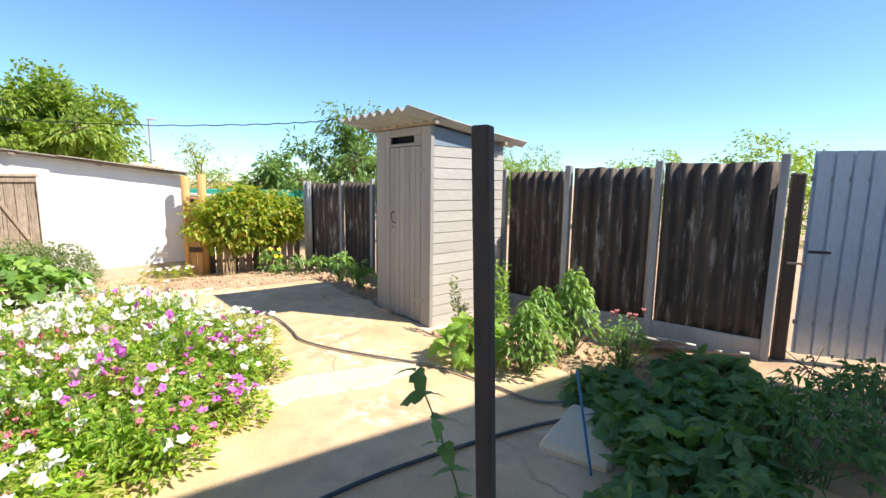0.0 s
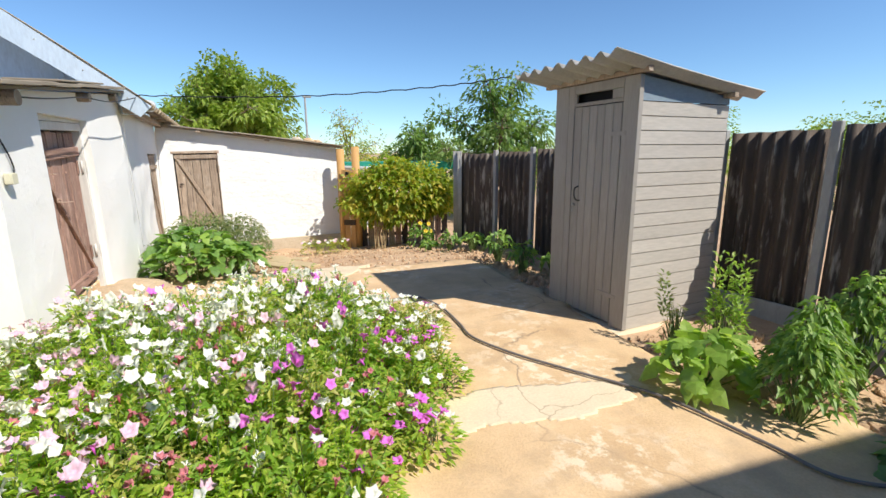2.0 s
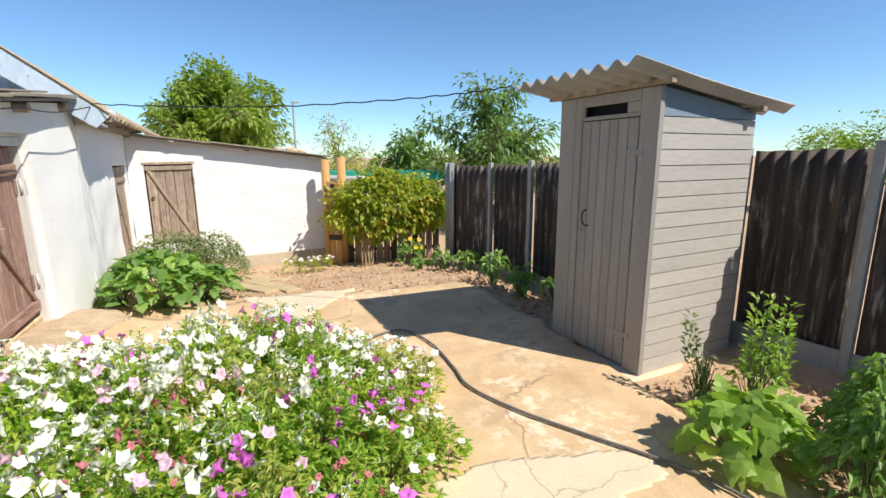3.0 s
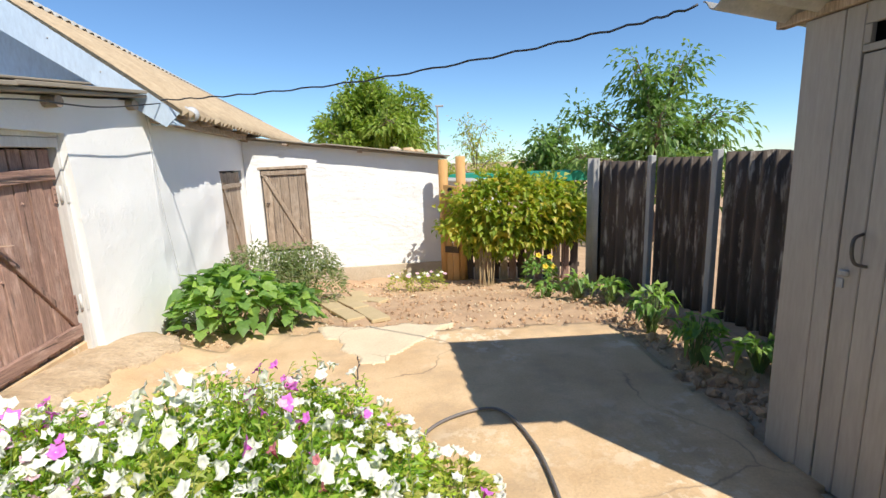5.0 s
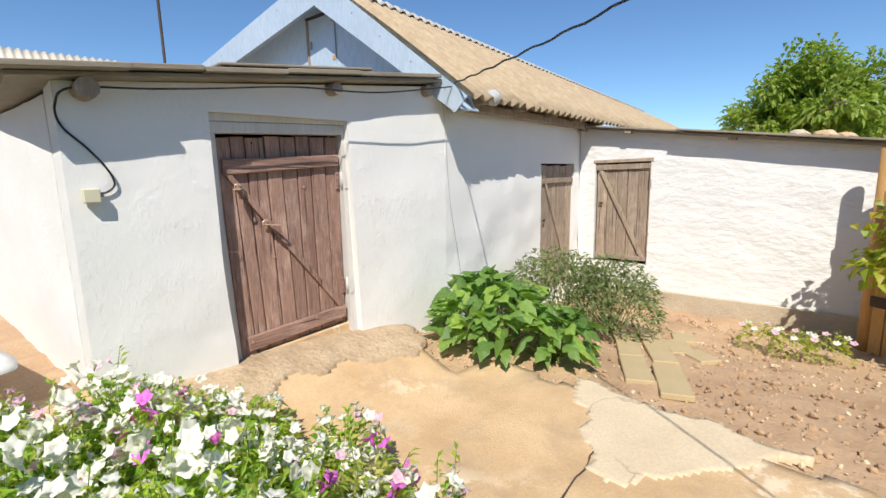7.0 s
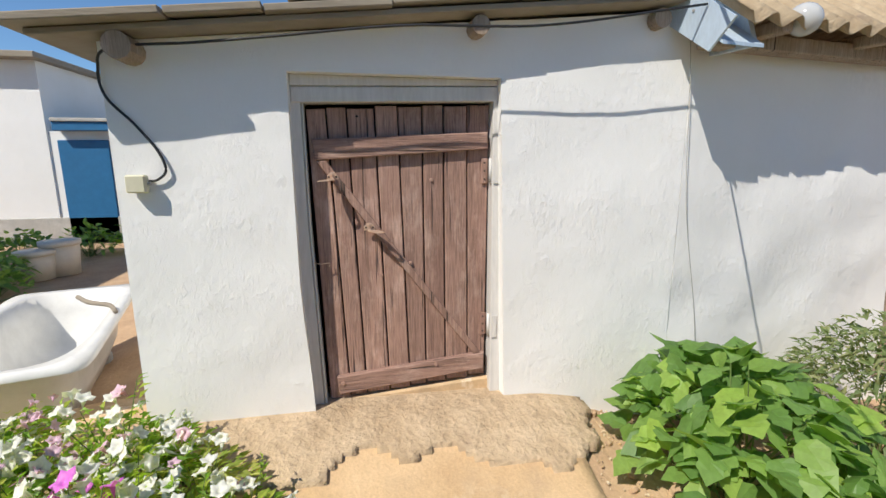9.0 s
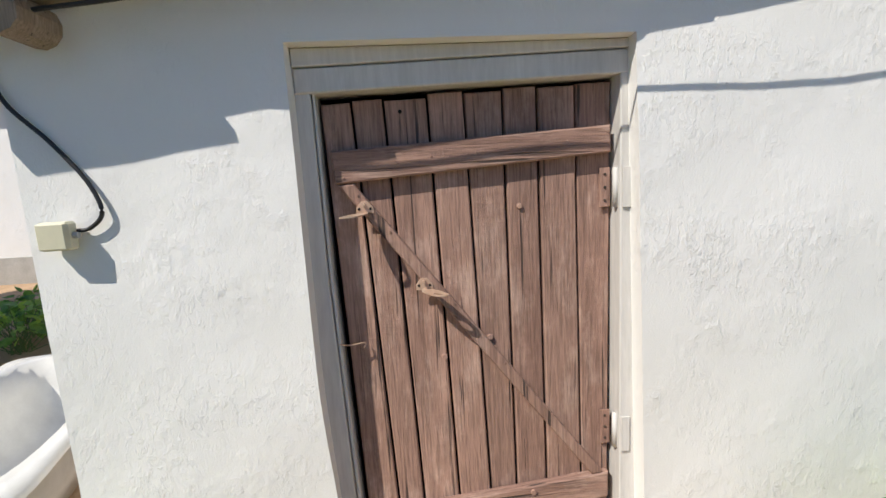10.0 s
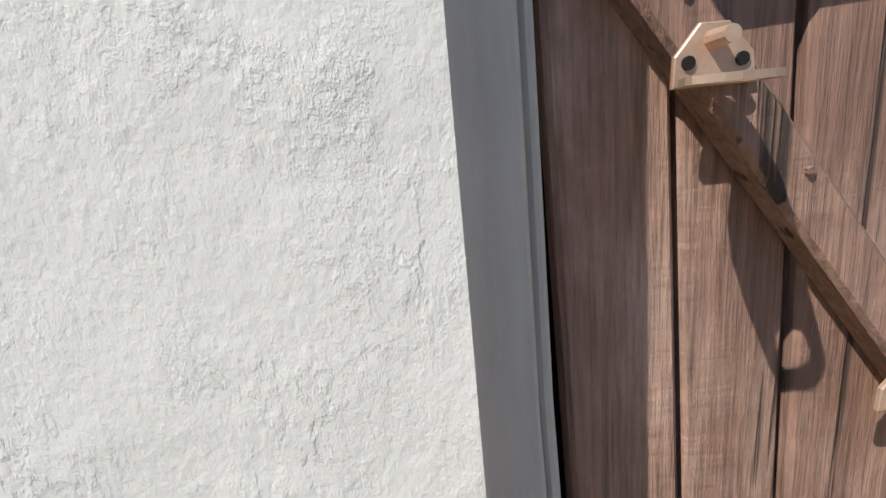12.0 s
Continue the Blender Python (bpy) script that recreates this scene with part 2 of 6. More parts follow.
BROWN = old_board("faded_brown_paint", (0.31, 0.178, 0.135), (0.52, 0.32, 0.246), (0.68, 0.475, 0.385))
BROWNX = old_board("faded_brown_paint_across", (0.29, 0.166, 0.128), (0.49, 0.30, 0.23), (0.66, 0.46, 0.37), True)
OLDWOOD = old_board("weathered_wood", (0.38, 0.28, 0.20), (0.52, 0.41, 0.31), (0.64, 0.53, 0.42))
DARKWOOD = surface("dark_wood", (0.06, 0.045, 0.035), (0.11, 0.08, 0.06), 4, (1, 1, 0.08), 0.85, 60, 0.6, 0.004)
EAVE = surface("grey_eave_board", (0.24, 0.20, 0.15), (0.42, 0.36, 0.28), 3, (0.2, 0.2, 1), 0.9, 50, 0.6, 0.004)
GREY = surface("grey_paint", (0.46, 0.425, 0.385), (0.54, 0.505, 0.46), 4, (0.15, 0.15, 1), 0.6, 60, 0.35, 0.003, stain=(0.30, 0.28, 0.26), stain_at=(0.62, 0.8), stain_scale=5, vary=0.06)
# same paint, grain upright; the door front's shade is mixed into this darker grey
GREYV_SHADED = surface("grey_paint_upright_shaded", (0.31, 0.288, 0.26), (0.385, 0.36, 0.33), 4, (1, 1, 0.12), 0.6, 60, 0.35, 0.003, stain=(0.29, 0.27, 0.25), stain_at=(0.62, 0.8), stain_scale=5, vary=0.06)
SLATE = surface("fibre_cement", (0.42, 0.40, 0.36), (0.54, 0.52, 0.48), 5, rough=0.9, fine=70, bump=0.4)
ROOFTAN = surface("lichened_roof", (0.42, 0.31, 0.195), (0.56, 0.435, 0.285), 6, rough=0.95, fine=26, bump=0.7, dist=0.01, stain=(0.27, 0.20, 0.14), stain_scale=4)
FENCE = surface("black_fibre_cement", (0.058, 0.043, 0.034), (0.14, 0.107, 0.083), 6, (1, 1, 0.16), 0.9, 40, 0.6, 0.006, stain=(0.40, 0.355, 0.30), stain_at=(0.55, 0.67), stain_scale=13)
POST = surface("grey_post", (0.33, 0.33, 0.32), (0.45, 0.45, 0.44), 4, (1, 1, 0.3), 0.75, 50, 0.3)
TIN = surface("blue_grey_sheet", (0.55, 0.63, 0.72), (0.62, 0.70, 0.79), 2, (1, 1, 0.3), 0.36, 40, 0.06, 0.002, metal=0.55)
BLUEGREY = surface("blue_grey_paint", (0.19, 0.26, 0.33), (0.24, 0.31, 0.38), 3, (0.3, 0.3, 1), 0.6, 50, 0.2)
GABLE = surface("pale_blue_sheet", (0.56, 0.68, 0.80), (0.64, 0.75, 0.86), 2, (1, 1, 0.3), 0.45, 40, 0.05, 0.002, metal=0.2)
OCHRE = surface("ochre_paint", (0.55, 0.30, 0.10), (0.63, 0.37, 0.14), 5, (1, 1, 0.2), 0.7, 60, 0.3)
RUBBER = plain("grey_rubber", (0.17, 0.15, 0.14), 0.55)
RUBBER2 = plain("dark_rubber", (0.045, 0.05, 0.055), 0.5)
BLUE = plain("blue_paint", (0.03, 0.16, 0.34), 0.4)
CABLE = plain("black_cable", (0.02, 0.02, 0.022), 0.5)
IRON = surface("bare_rusty_metal", (0.58, 0.38, 0.27), (0.72, 0.54, 0.41), 20, rough=0.4, fine=150, bump=0.15, dist=0.001, metal=0.3, stain=(0.30, 0.15, 0.07), stain_at=(0.55, 0.7), stain_scale=30)
IRONDARK = plain("dark_iron", (0.10, 0.095, 0.09), 0.5, 0.5)
ENAMEL = plain("white_enamel", (0.80, 0.79, 0.75), 0.25)
CREAMPALE = plain("pale_cream_plastic", (0.72, 0.66, 0.54), 0.5)
CREAM = plain("cream_plastic", (0.72, 0.68, 0.50), 0.45)
BLACK = plain("dark_gap", (0.012, 0.011, 0.010), 0.9)
BULB = plain("clear_bulb", (0.86, 0.87, 0.86), 0.08)
BULB.node_tree.nodes["Principled BSDF"].inputs["Transmission Weight"].default_value = 0.4
GREENNET = plain("green_net", (0.02, 0.30, 0.20), 0.8)
BARK = surface("bark", (0.16, 0.11, 0.075), (0.25, 0.18, 0.13), 8, (1, 1, 0.2), 0.95, 40, 0.9, 0.01)
STEM = plain("green_stem", (0.15, 0.22, 0.06), 0.6)
DRYSTEM = plain("dry_stem", (0.42, 0.31, 0.17), 0.9)
L_PET = leafy("petunia_leaf", (0.18, 0.34, 0.04), (0.32, 0.48, 0.055), (0.58, 0.58, 0.13), 0.5)
L_PETFRESH = leafy("fresh_petunia_leaf", (0.32, 0.50, 0.045), (0.46, 0.62, 0.065), (0.62, 0.66, 0.13), 0.5)
L_PETDRY = leafy("yellowing_petunia_leaf", (0.26, 0.36, 0.06), (0.46, 0.50, 0.11), (0.64, 0.56, 0.20), 0.5)
L_EGG = leafy("aubergine_leaf", (0.14, 0.26, 0.07), (0.21, 0.36, 0.09), (0.38, 0.54, 0.11), 0.45)
L_PEP = leafy("pepper_leaf", (0.14, 0.26, 0.05), (0.23, 0.37, 0.08), (0.38, 0.50, 0.13), 0.42)
L_LIME = leafy("pale_broad_leaf", (0.22, 0.36, 0.06), (0.31, 0.46, 0.08), (0.43, 0.54, 0.13), 0.45)
L_WEED = leafy("weed_leaf", (0.16, 0.22, 0.085), (0.22, 0.28, 0.11), (0.32, 0.33, 0.15), 0.35)
L_BUSH = leafy("hedge_leaf", (0.19, 0.29, 0.035), (0.36, 0.44, 0.05), (0.64, 0.50, 0.09), 0.45)
L_TREE = leafy("tree_leaf", (0.18, 0.27, 0.04), (0.27, 0.37, 0.06), (0.40, 0.46, 0.10), 0.45)
L_CHERRY = leafy("cherry_leaf", (0.10, 0.19, 0.05), (0.17, 0.28, 0.07), (0.28, 0.38, 0.11), 0.42)
L_DARK = leafy("creeper_leaf", (0.08, 0.17, 0.045), (0.12, 0.23, 0.06), (0.19, 0.30, 0.09), 0.4)
P_WHITE = leafy("white_petal", (0.80, 0.80, 0.76), (0.84, 0.83, 0.80), (0.80, 0.76, 0.78), 0.3)
P_PINK = leafy("pale_pink_petal", (0.75, 0.42, 0.62), (0.78, 0.52, 0.68), (0.78, 0.62, 0.72), 0.3)
P_MAG = leafy("magenta_petal", (0.72, 0.11, 0.66), (0.77, 0.19, 0.74), (0.80, 0.30, 0.78), 0.3)
P_RED = leafy("faded_rose_petal", (0.55, 0.10, 0.18), (0.60, 0.20, 0.24), (0.62, 0.30, 0.28), 0.3)
P_YEL = leafy("yellow_petal", (0.75, 0.48, 0.01), (0.80, 0.55, 0.02), (0.80, 0.60, 0.05), 0.25)


# ---- building helpers ----
def mesh_of(name, verts, faces, material, smooth=False):
    me = bpy.data.meshes.new(name)
    me.from_pydata([tuple(v) for v in verts], [], faces)
    me.materials.append(material)
    if smooth:
        me.polygons.foreach_set("use_smooth", [True] * len(me.polygons))
    me.update()
    return me


def part(name, bm, material, parent=None, label="", at=None, smooth=False):
    """Links a bmesh or a mesh as one object."""
    if isinstance(bm, bmesh.types.BMesh):
        me = bpy.data.meshes.new(name)
        bm.to_mesh(me)
        bm.free()
        me.materials.append(material)
        if smooth:
            me.polygons.foreach_set("use_smooth", [True] * len(me.polygons))
    else:
        me = bm
    ob = new(name, me)
    if parent:
        ob.parent = parent
    if at is not None:
        ob.matrix_basis = at
    if label:
        ob["label"] = label
    return ob


def thing(name, at, label, category, group="", kind=""):
    ob = new(name)
    ob.empty_display_size = 0.1
    ob.matrix_basis = at
    return tagged(ob, label, category, group, kind)


def slab(x0, x1, y0, y1, z0, z1, edge=0.0, bm=None, turn=None):
    """A box between the bounds, with its edges taken off."""
    own = bm is None
    b = bmesh.new()
    bmesh.ops.create_cube(b, size=1, matrix=Matrix.LocRotScale(((x0 + x1) / 2, (y0 + y1) / 2, (z0 + z1) / 2), None, (x1 - x0, y1 - y0, z1 - z0)))
    if edge:
        bmesh.ops.bevel(b, geom=b.edges[:], offset=edge, segments=1, affect="EDGES")
    if turn:
        b.transform(turn)
    if own:
        return b
    tmp = bpy.data.meshes.new("tmp")
    b.to_mesh(tmp)
    b.free()
    bm.from_mesh(tmp)
    bpy.data.meshes.remove(tmp)
    return bm


def tube(points, radius, sides=6, taper=1.0):
    """Vertices and faces of a round rod along the points."""
    pts = [Vector(p) for p in points]
    verts, faces = [], []
    for i, p in enumerate(pts):
        d = (pts[min(i + 1, len(pts) - 1)] - pts[max(i - 1, 0)]).normalized()
        q = d.to_track_quat("Z", "Y").to_matrix()
        r = radius * (1 + (taper - 1) * i / max(1, len(pts) - 1))
        for k in range(sides):
            a = 2 * math.pi * k / sides
            verts.append(p + q @ Vector((r * math.cos(a), r * math.sin(a), 0)))
    for i in range(len(pts) - 1):
        for k in range(sides):
            a, b = i * sides + k, i * sides + (k + 1) % sides
            faces.append((a, b, b + sides, a + sides))
    faces.append(tuple(range(sides))[::-1])
    faces.append(tuple(range((len(pts) - 1) * sides, len(pts) * sides)))
    return verts, faces


def smooth_line(points, n=8):
    """Catmull-Rom through the points."""
    p = [Vector(q) for q in points]
    p = [2 * p[0] - p[1]] + p + [2 * p[-1] - p[-2]]
    out = []
    for i in range(1, len(p) - 2):
        for k in range(n):
            t = k / n
            out.append(0.5 * ((2 * p[i]) + (p[i + 1] - p[i - 1]) * t + (2 * p[i - 1] - 5 * p[i] + 4 * p[i + 1] - p[i + 2]) * t * t + (3 * p[i] - p[i - 1] - 3 * p[i + 1] + p[i + 2]) * t ** 3))
    return out + [p[-2]]


def join(*lots):
    verts, faces = [], []
    for v, f in lots:
        n = len(verts)
        verts += list(v)
        faces += [tuple(i + n for i in q) for q in f]
    return verts, faces


def step(a, b, x):
    t = min(1, max(0, (x - a) / (b - a)))
    return t * t * (3 - 2 * t)


def gz(x, y):
    """Height of the ground: level yard, falling to the garden, rising to the shed's door."""
    z = -0.33 * step(7.2, 10.6, y)
    z += (0.20 + 0.03 * max(-1.5, min(2, 6 - y))) * step(-0.75, -1.62, x) * step(3.6, 4.6, y) * (1 - step(6.6, 7.6, y))
    return z


# ---- ground ----
def ground_lines(lo, hi, fine):
    a = list(np.arange(lo, hi + 1e-6, fine))
    d, out = fine, []
    x = hi
    while x < 900:
        d *= 1.5
        x += d
        out.append(x)
    d, low = fine, []
    x = lo
    while x > -900:
        d *= 1.5
        x -= d
        low.append(x)
    return low[::-1] + a + out


def make_ground():
    xs, ys = ground_lines(-3.2, 5.2, 0.07), ground_lines(1.0, 11.6, 0.07)
    verts = []
    for y in ys:
        for x in xs:
            z = gz(x, y) - 0.03
            near = max(0, 1 - max(abs(x - 1) - 4.2, abs(y - 6) - 5.5, 0) / 2)
            if near:
                n = noise.fractal(Vector((x * 3.2, y * 3.2, 0.3)), 1.0, 2.0, 4)
                z += near * 0.030 * n
            verts.append((x, y, z))
    w = len(xs)
    faces = [(j * w + i, j * w + i + 1, (j + 1) * w + i + 1, (j + 1) * w + i) for j in range(len(ys) - 1) for i in range(w - 1)]
    tagged(part("ground", mesh_of("ground", verts, faces, SOIL, True), None), "dry reddish-brown garden soil with crumbs and small stones", "ground", kind="structure")


make_ground()


def sheet(name, inside, x0, x1, y0, y1, cell, lift, material, label, thick=0.05, jag=0.05):
    """A cast sheet on the ground with a ragged outline; inside(x, y) > 0 on it."""
    nx, ny = int((x1 - x0) / cell) + 1, int((y1 - y0) / cell) + 1
    idx, verts, cells = {}, [], []

    def on(x, y):
        return inside(x, y) + jag * noise.fractal(Vector((x * 4, y * 4, 2.0)), 1.0, 2.0, 3) > 0

    def vert(i, j):
        if (i, j) not in idx:
            x, y = x0 + i * cell, y0 + j * cell
            idx[i, j] = len(verts)
            verts.append((x, y, gz(x, y) + lift + 0.004 * noise.noise(Vector((x * 2, y * 2, 5)))))
        return idx[i, j]
    have = {(i, j) for i in range(nx) for j in range(ny) if on(x0 + (i + 0.5) * cell, y0 + (j + 0.5) * cell)}
    faces = []
    for i, j in have:
        faces.append((vert(i, j), vert(i + 1, j), vert(i + 1, j + 1), vert(i, j + 1)))
    low = {}

    def under(k):
        if k not in low:
            low[k] = len(verts)
            v = verts[k]
            verts.append((v[0], v[1], v[2] - thick))
        return low[k]
    for i, j in sorted(have):
        for (di, dj), (a, b) in (((0, -1), ((i, j), (i + 1, j))), ((1, 0), ((i + 1, j), (i + 1, j + 1))), ((0, 1), ((i + 1, j + 1), (i, j + 1))), ((-1, 0), ((i, j + 1), (i, j)))):
            if (i + di, j + dj) not in have:
                p, q = vert(*a), vert(*b)
                faces.append((q, p, under(p), under(q)))
    return tagged(part(name, mesh_of(name, verts, faces, material, True), None), label, "paving", kind="structure")


def yard(x, y):
    right = 2.62 if y < 5.6 else 2.62 - 0.1 * (y - 5.6)
    if y < 2.9:
        right += 0.4
    far = 7.15 if x > -0.9 else 6.75
    return min(right - x, far - y, x + 1.9, y + 2.0)


sheet("pavement_yard", yard, -2.2, 3.6, -2.0, 7.4, 0.06, 0.012, CONCRETE, "dusty tan concrete yard paving, cracked and sandy", jag=0.06)
sheet("pavement_patch_strip", lambda x, y: min(x - 0.92, 2.1 - x, y - (3.34 - 0.03 * x + 0.03 * math.sin(7 * x)), 3.78 - 0.08 * x + 0.04 * math.sin(5 * x + 1) - y), 0.7, 2.5, 3.0, 4.0, 0.02, 0.016, PALE, "pale worn cement strip across the yard paving", jag=0.04)
sheet("pavement_patch_blob", lambda x, y: min(7.28 - y, 0.7 * (x - 0.64 * (6.96 - y)), 0.8 * (0.52 + 0.66 * (y - 6.52) - x), y - 6.47), -0.4, 1.4, 6.3, 7.5, 0.025, 0.019, PALE, "pale irregular cement patch at the paving's edge", jag=0.06)
sheet("pavement_apron", lambda x, y: min(x + 1.80, -1.27 - x + 0.07 * math.sin(5 * y), y - 5.1, 6.9 - y), -2.0, -0.9, 4.9, 7.2, 0.03, 0.034, ROUGHCEM, "rough sandy cement apron before the shed door", jag=0.10)


# ---- plastered walls ----
def plaster_wall(name, frame_m, length, top, thick, holes, material, label, amp=0.006, cell=0.08, bottom=-0.4, lean=0.0):
    """Upright wall along local x with its face at y = 0 (looking to -y); top(u): height; holes: (u0, u1, z0, z1)."""
    us = sorted({0.0, length, *[h for o in holes for h in o[:2]]})
    cols = []
    for a, b in zip(us, us[1:]):
        n = max(1, round((b - a) / cell))
        cols += [a + (b - a) * k / n for k in range(n)]
    cols.append(length)
    marks = sorted({bottom, *[h for o in holes for h in o[2:]]})
    rows = []
    for a, b in zip(marks, marks[1:]):
        n = max(1, round((b - a) / cell))
        rows += [a + (b - a) * k / n for k in range(n)]
    last = marks[-1]
    n = max(2, round((top(length / 2) - last) / cell))
    verts, front, back = [], {}, {}
    total = len(rows) + n + 1

    def height(j, u):
        return rows[j] if j < len(rows) else last + (top(u) - last) * (j - len(rows)) / n
    for j in range(total):
        for i, u in enumerate(cols):
            z = height(j, u)
            d = amp * noise.fractal(Vector((u * 2.2, z * 2.2, len(name))), 1.0, 2.0, 4) * 1.5
            front[i, j] = len(verts)
            bow = 0.0
            if name == "wall_shed" and abs(u - holes[0][0]) < 1e-6:
                bow = 0.035 * (1 - step(0.2, 0.95, z)) - 0.013
            elif name == "wall_shed" and abs(u - holes[0][1]) < 1e-6:
                bow = 0.03 * (1.19 - z)
            verts.append((u + bow, d + lean * z, z))
            back[i, j] = len(verts)
            verts.append((u, thick, z))
    have = set()
    for j in range(total - 1):
        for i in range(len(cols) - 1):
            u = (cols[i] + cols[i + 1]) / 2
            z = (height(j, u) + height(j + 1, u)) / 2
            if not any(o[0] < u < o[1] and o[2] < z < o[3] for o in holes):
                have.add((i, j))
    faces = []
    for i, j in sorted(have):
        q = ((i, j), (i + 1, j), (i + 1, j + 1), (i, j + 1))
        faces.append(tuple(front[k] for k in q))
        faces.append(tuple(back[k] for k in q[::-1]))
        for (di, dj), (a, b) in (((0, -1), q[0:2]), ((1, 0), q[1:3]), ((0, 1), q[2:4]), ((-1, 0), (q[3], q[0]))):
            if (i + di, j + dj) not in have:
                q4 = (front[b], front[a], back[a], back[b])
                base = len(verts)
                verts += [verts[k] for k in q4]
                faces.append((base, base + 1, base + 2, base + 3))
    me = mesh_of(name, verts, faces, material, True)
    return tagged(part(name, me, material, None, at=frame_m), label, "wall", kind="structure")


def along(p, q, z=0):
    """Frame with local x from p to q, z up; a wall's face then looks to local -y."""
    d = math.atan2(q[1] - p[1], q[0] - p[0])
    return pose(p[0], p[1], z, 0, 0, math.degrees(d))


# shed wall with the brown door; its face looks towards +x, so the frame runs along +y
A0, A1 = (-1.585, 4.83), (-1.66, 7.45)
LA = math.dist(A0, A1)
FA = along(A0, A1)
DOOR = (0.70, 1.645, 0.16, 1.80)
plaster_wall("wall_shed", FA, LA, lambda u: 1.885 + 0.098 * u, 0.30, [DOOR], WASH, "whitewashed uneven clay shed wall with flaking plaster", 0.0045, 0.06)
plaster_wall("wall_house_side", along((-1.663, 7.455), (-2.05, 10.40)), 2.97, lambda u: 2.06 - 0.02 * u, 0.30, [(1.83, 2.78, -0.10, 1.50)], WASH, "whitewashed bulging clay wall under the roof's eave", 0.012)
plaster_wall("wall_back_shed", along((-2.04, 10.385), (1.0, 10.83)), 3.07, lambda u: 1.96 - 0.125 * u, 0.30, [(0.22, 0.92, 0.18, 1.52)], WASHB, "whitewashed rough block wall of the back shed", 0.008)
plaster_wall("wall_shed_end", along((-6.0, 4.24), (-1.89, 4.815)), 4.15, lambda u: 1.86, 0.28, [], WASH, "whitewashed end wall of the shed", 0.008, 0.15)
plaster_wall("wall_plinth", along((-1.75, 10.362), (1.0, 10.765)), 2.78, lambda u: -0.13, 0.055, [], PLINTH, "bare sandy clay plinth at the foot of the wall", 0.012)


# ---- planked things ----
def prism(corners, y0, y1, edge=0.003):
    """A board from its outline (u, z) between the depths y0 (face) and y1, its face edges taken off."""
    b = bmesh.new()
    f = [b.verts.new((u, y0, z)) for u, z in corners]
    k = [b.verts.new((u, y1, z)) for u, z in corners]
    n = len(corners)
    b.faces.new(f)
    b.faces.new(k[::-1])
    for i in range(n):
        b.faces.new((f[i], k[i], k[(i + 1) % n], f[(i + 1) % n]))
    bmesh.ops.recalc_face_normals(b, faces=b.faces[:])
    if edge:
        es = [e for e in b.edges if all(abs(v.co.y - y0) < 1e-6 for v in e.verts)]
        bmesh.ops.bevel(b, geom=es, offset=edge, segments=1, affect="EDGES")
    return b


def stud(u, y, z, r, depth, sides=10, r2=None):
    """Short round stud standing out of a door's face."""
    b = bmesh.new()
    bmesh.ops.create_cone(b, cap_ends=True, segments=sides, radius1=r, radius2=r * 0.8 if r2 is None else r2, depth=depth, matrix=Matrix.Translation((u, y, z)) @ Matrix.Rotation(radians(90), 4, "X"))
    return b


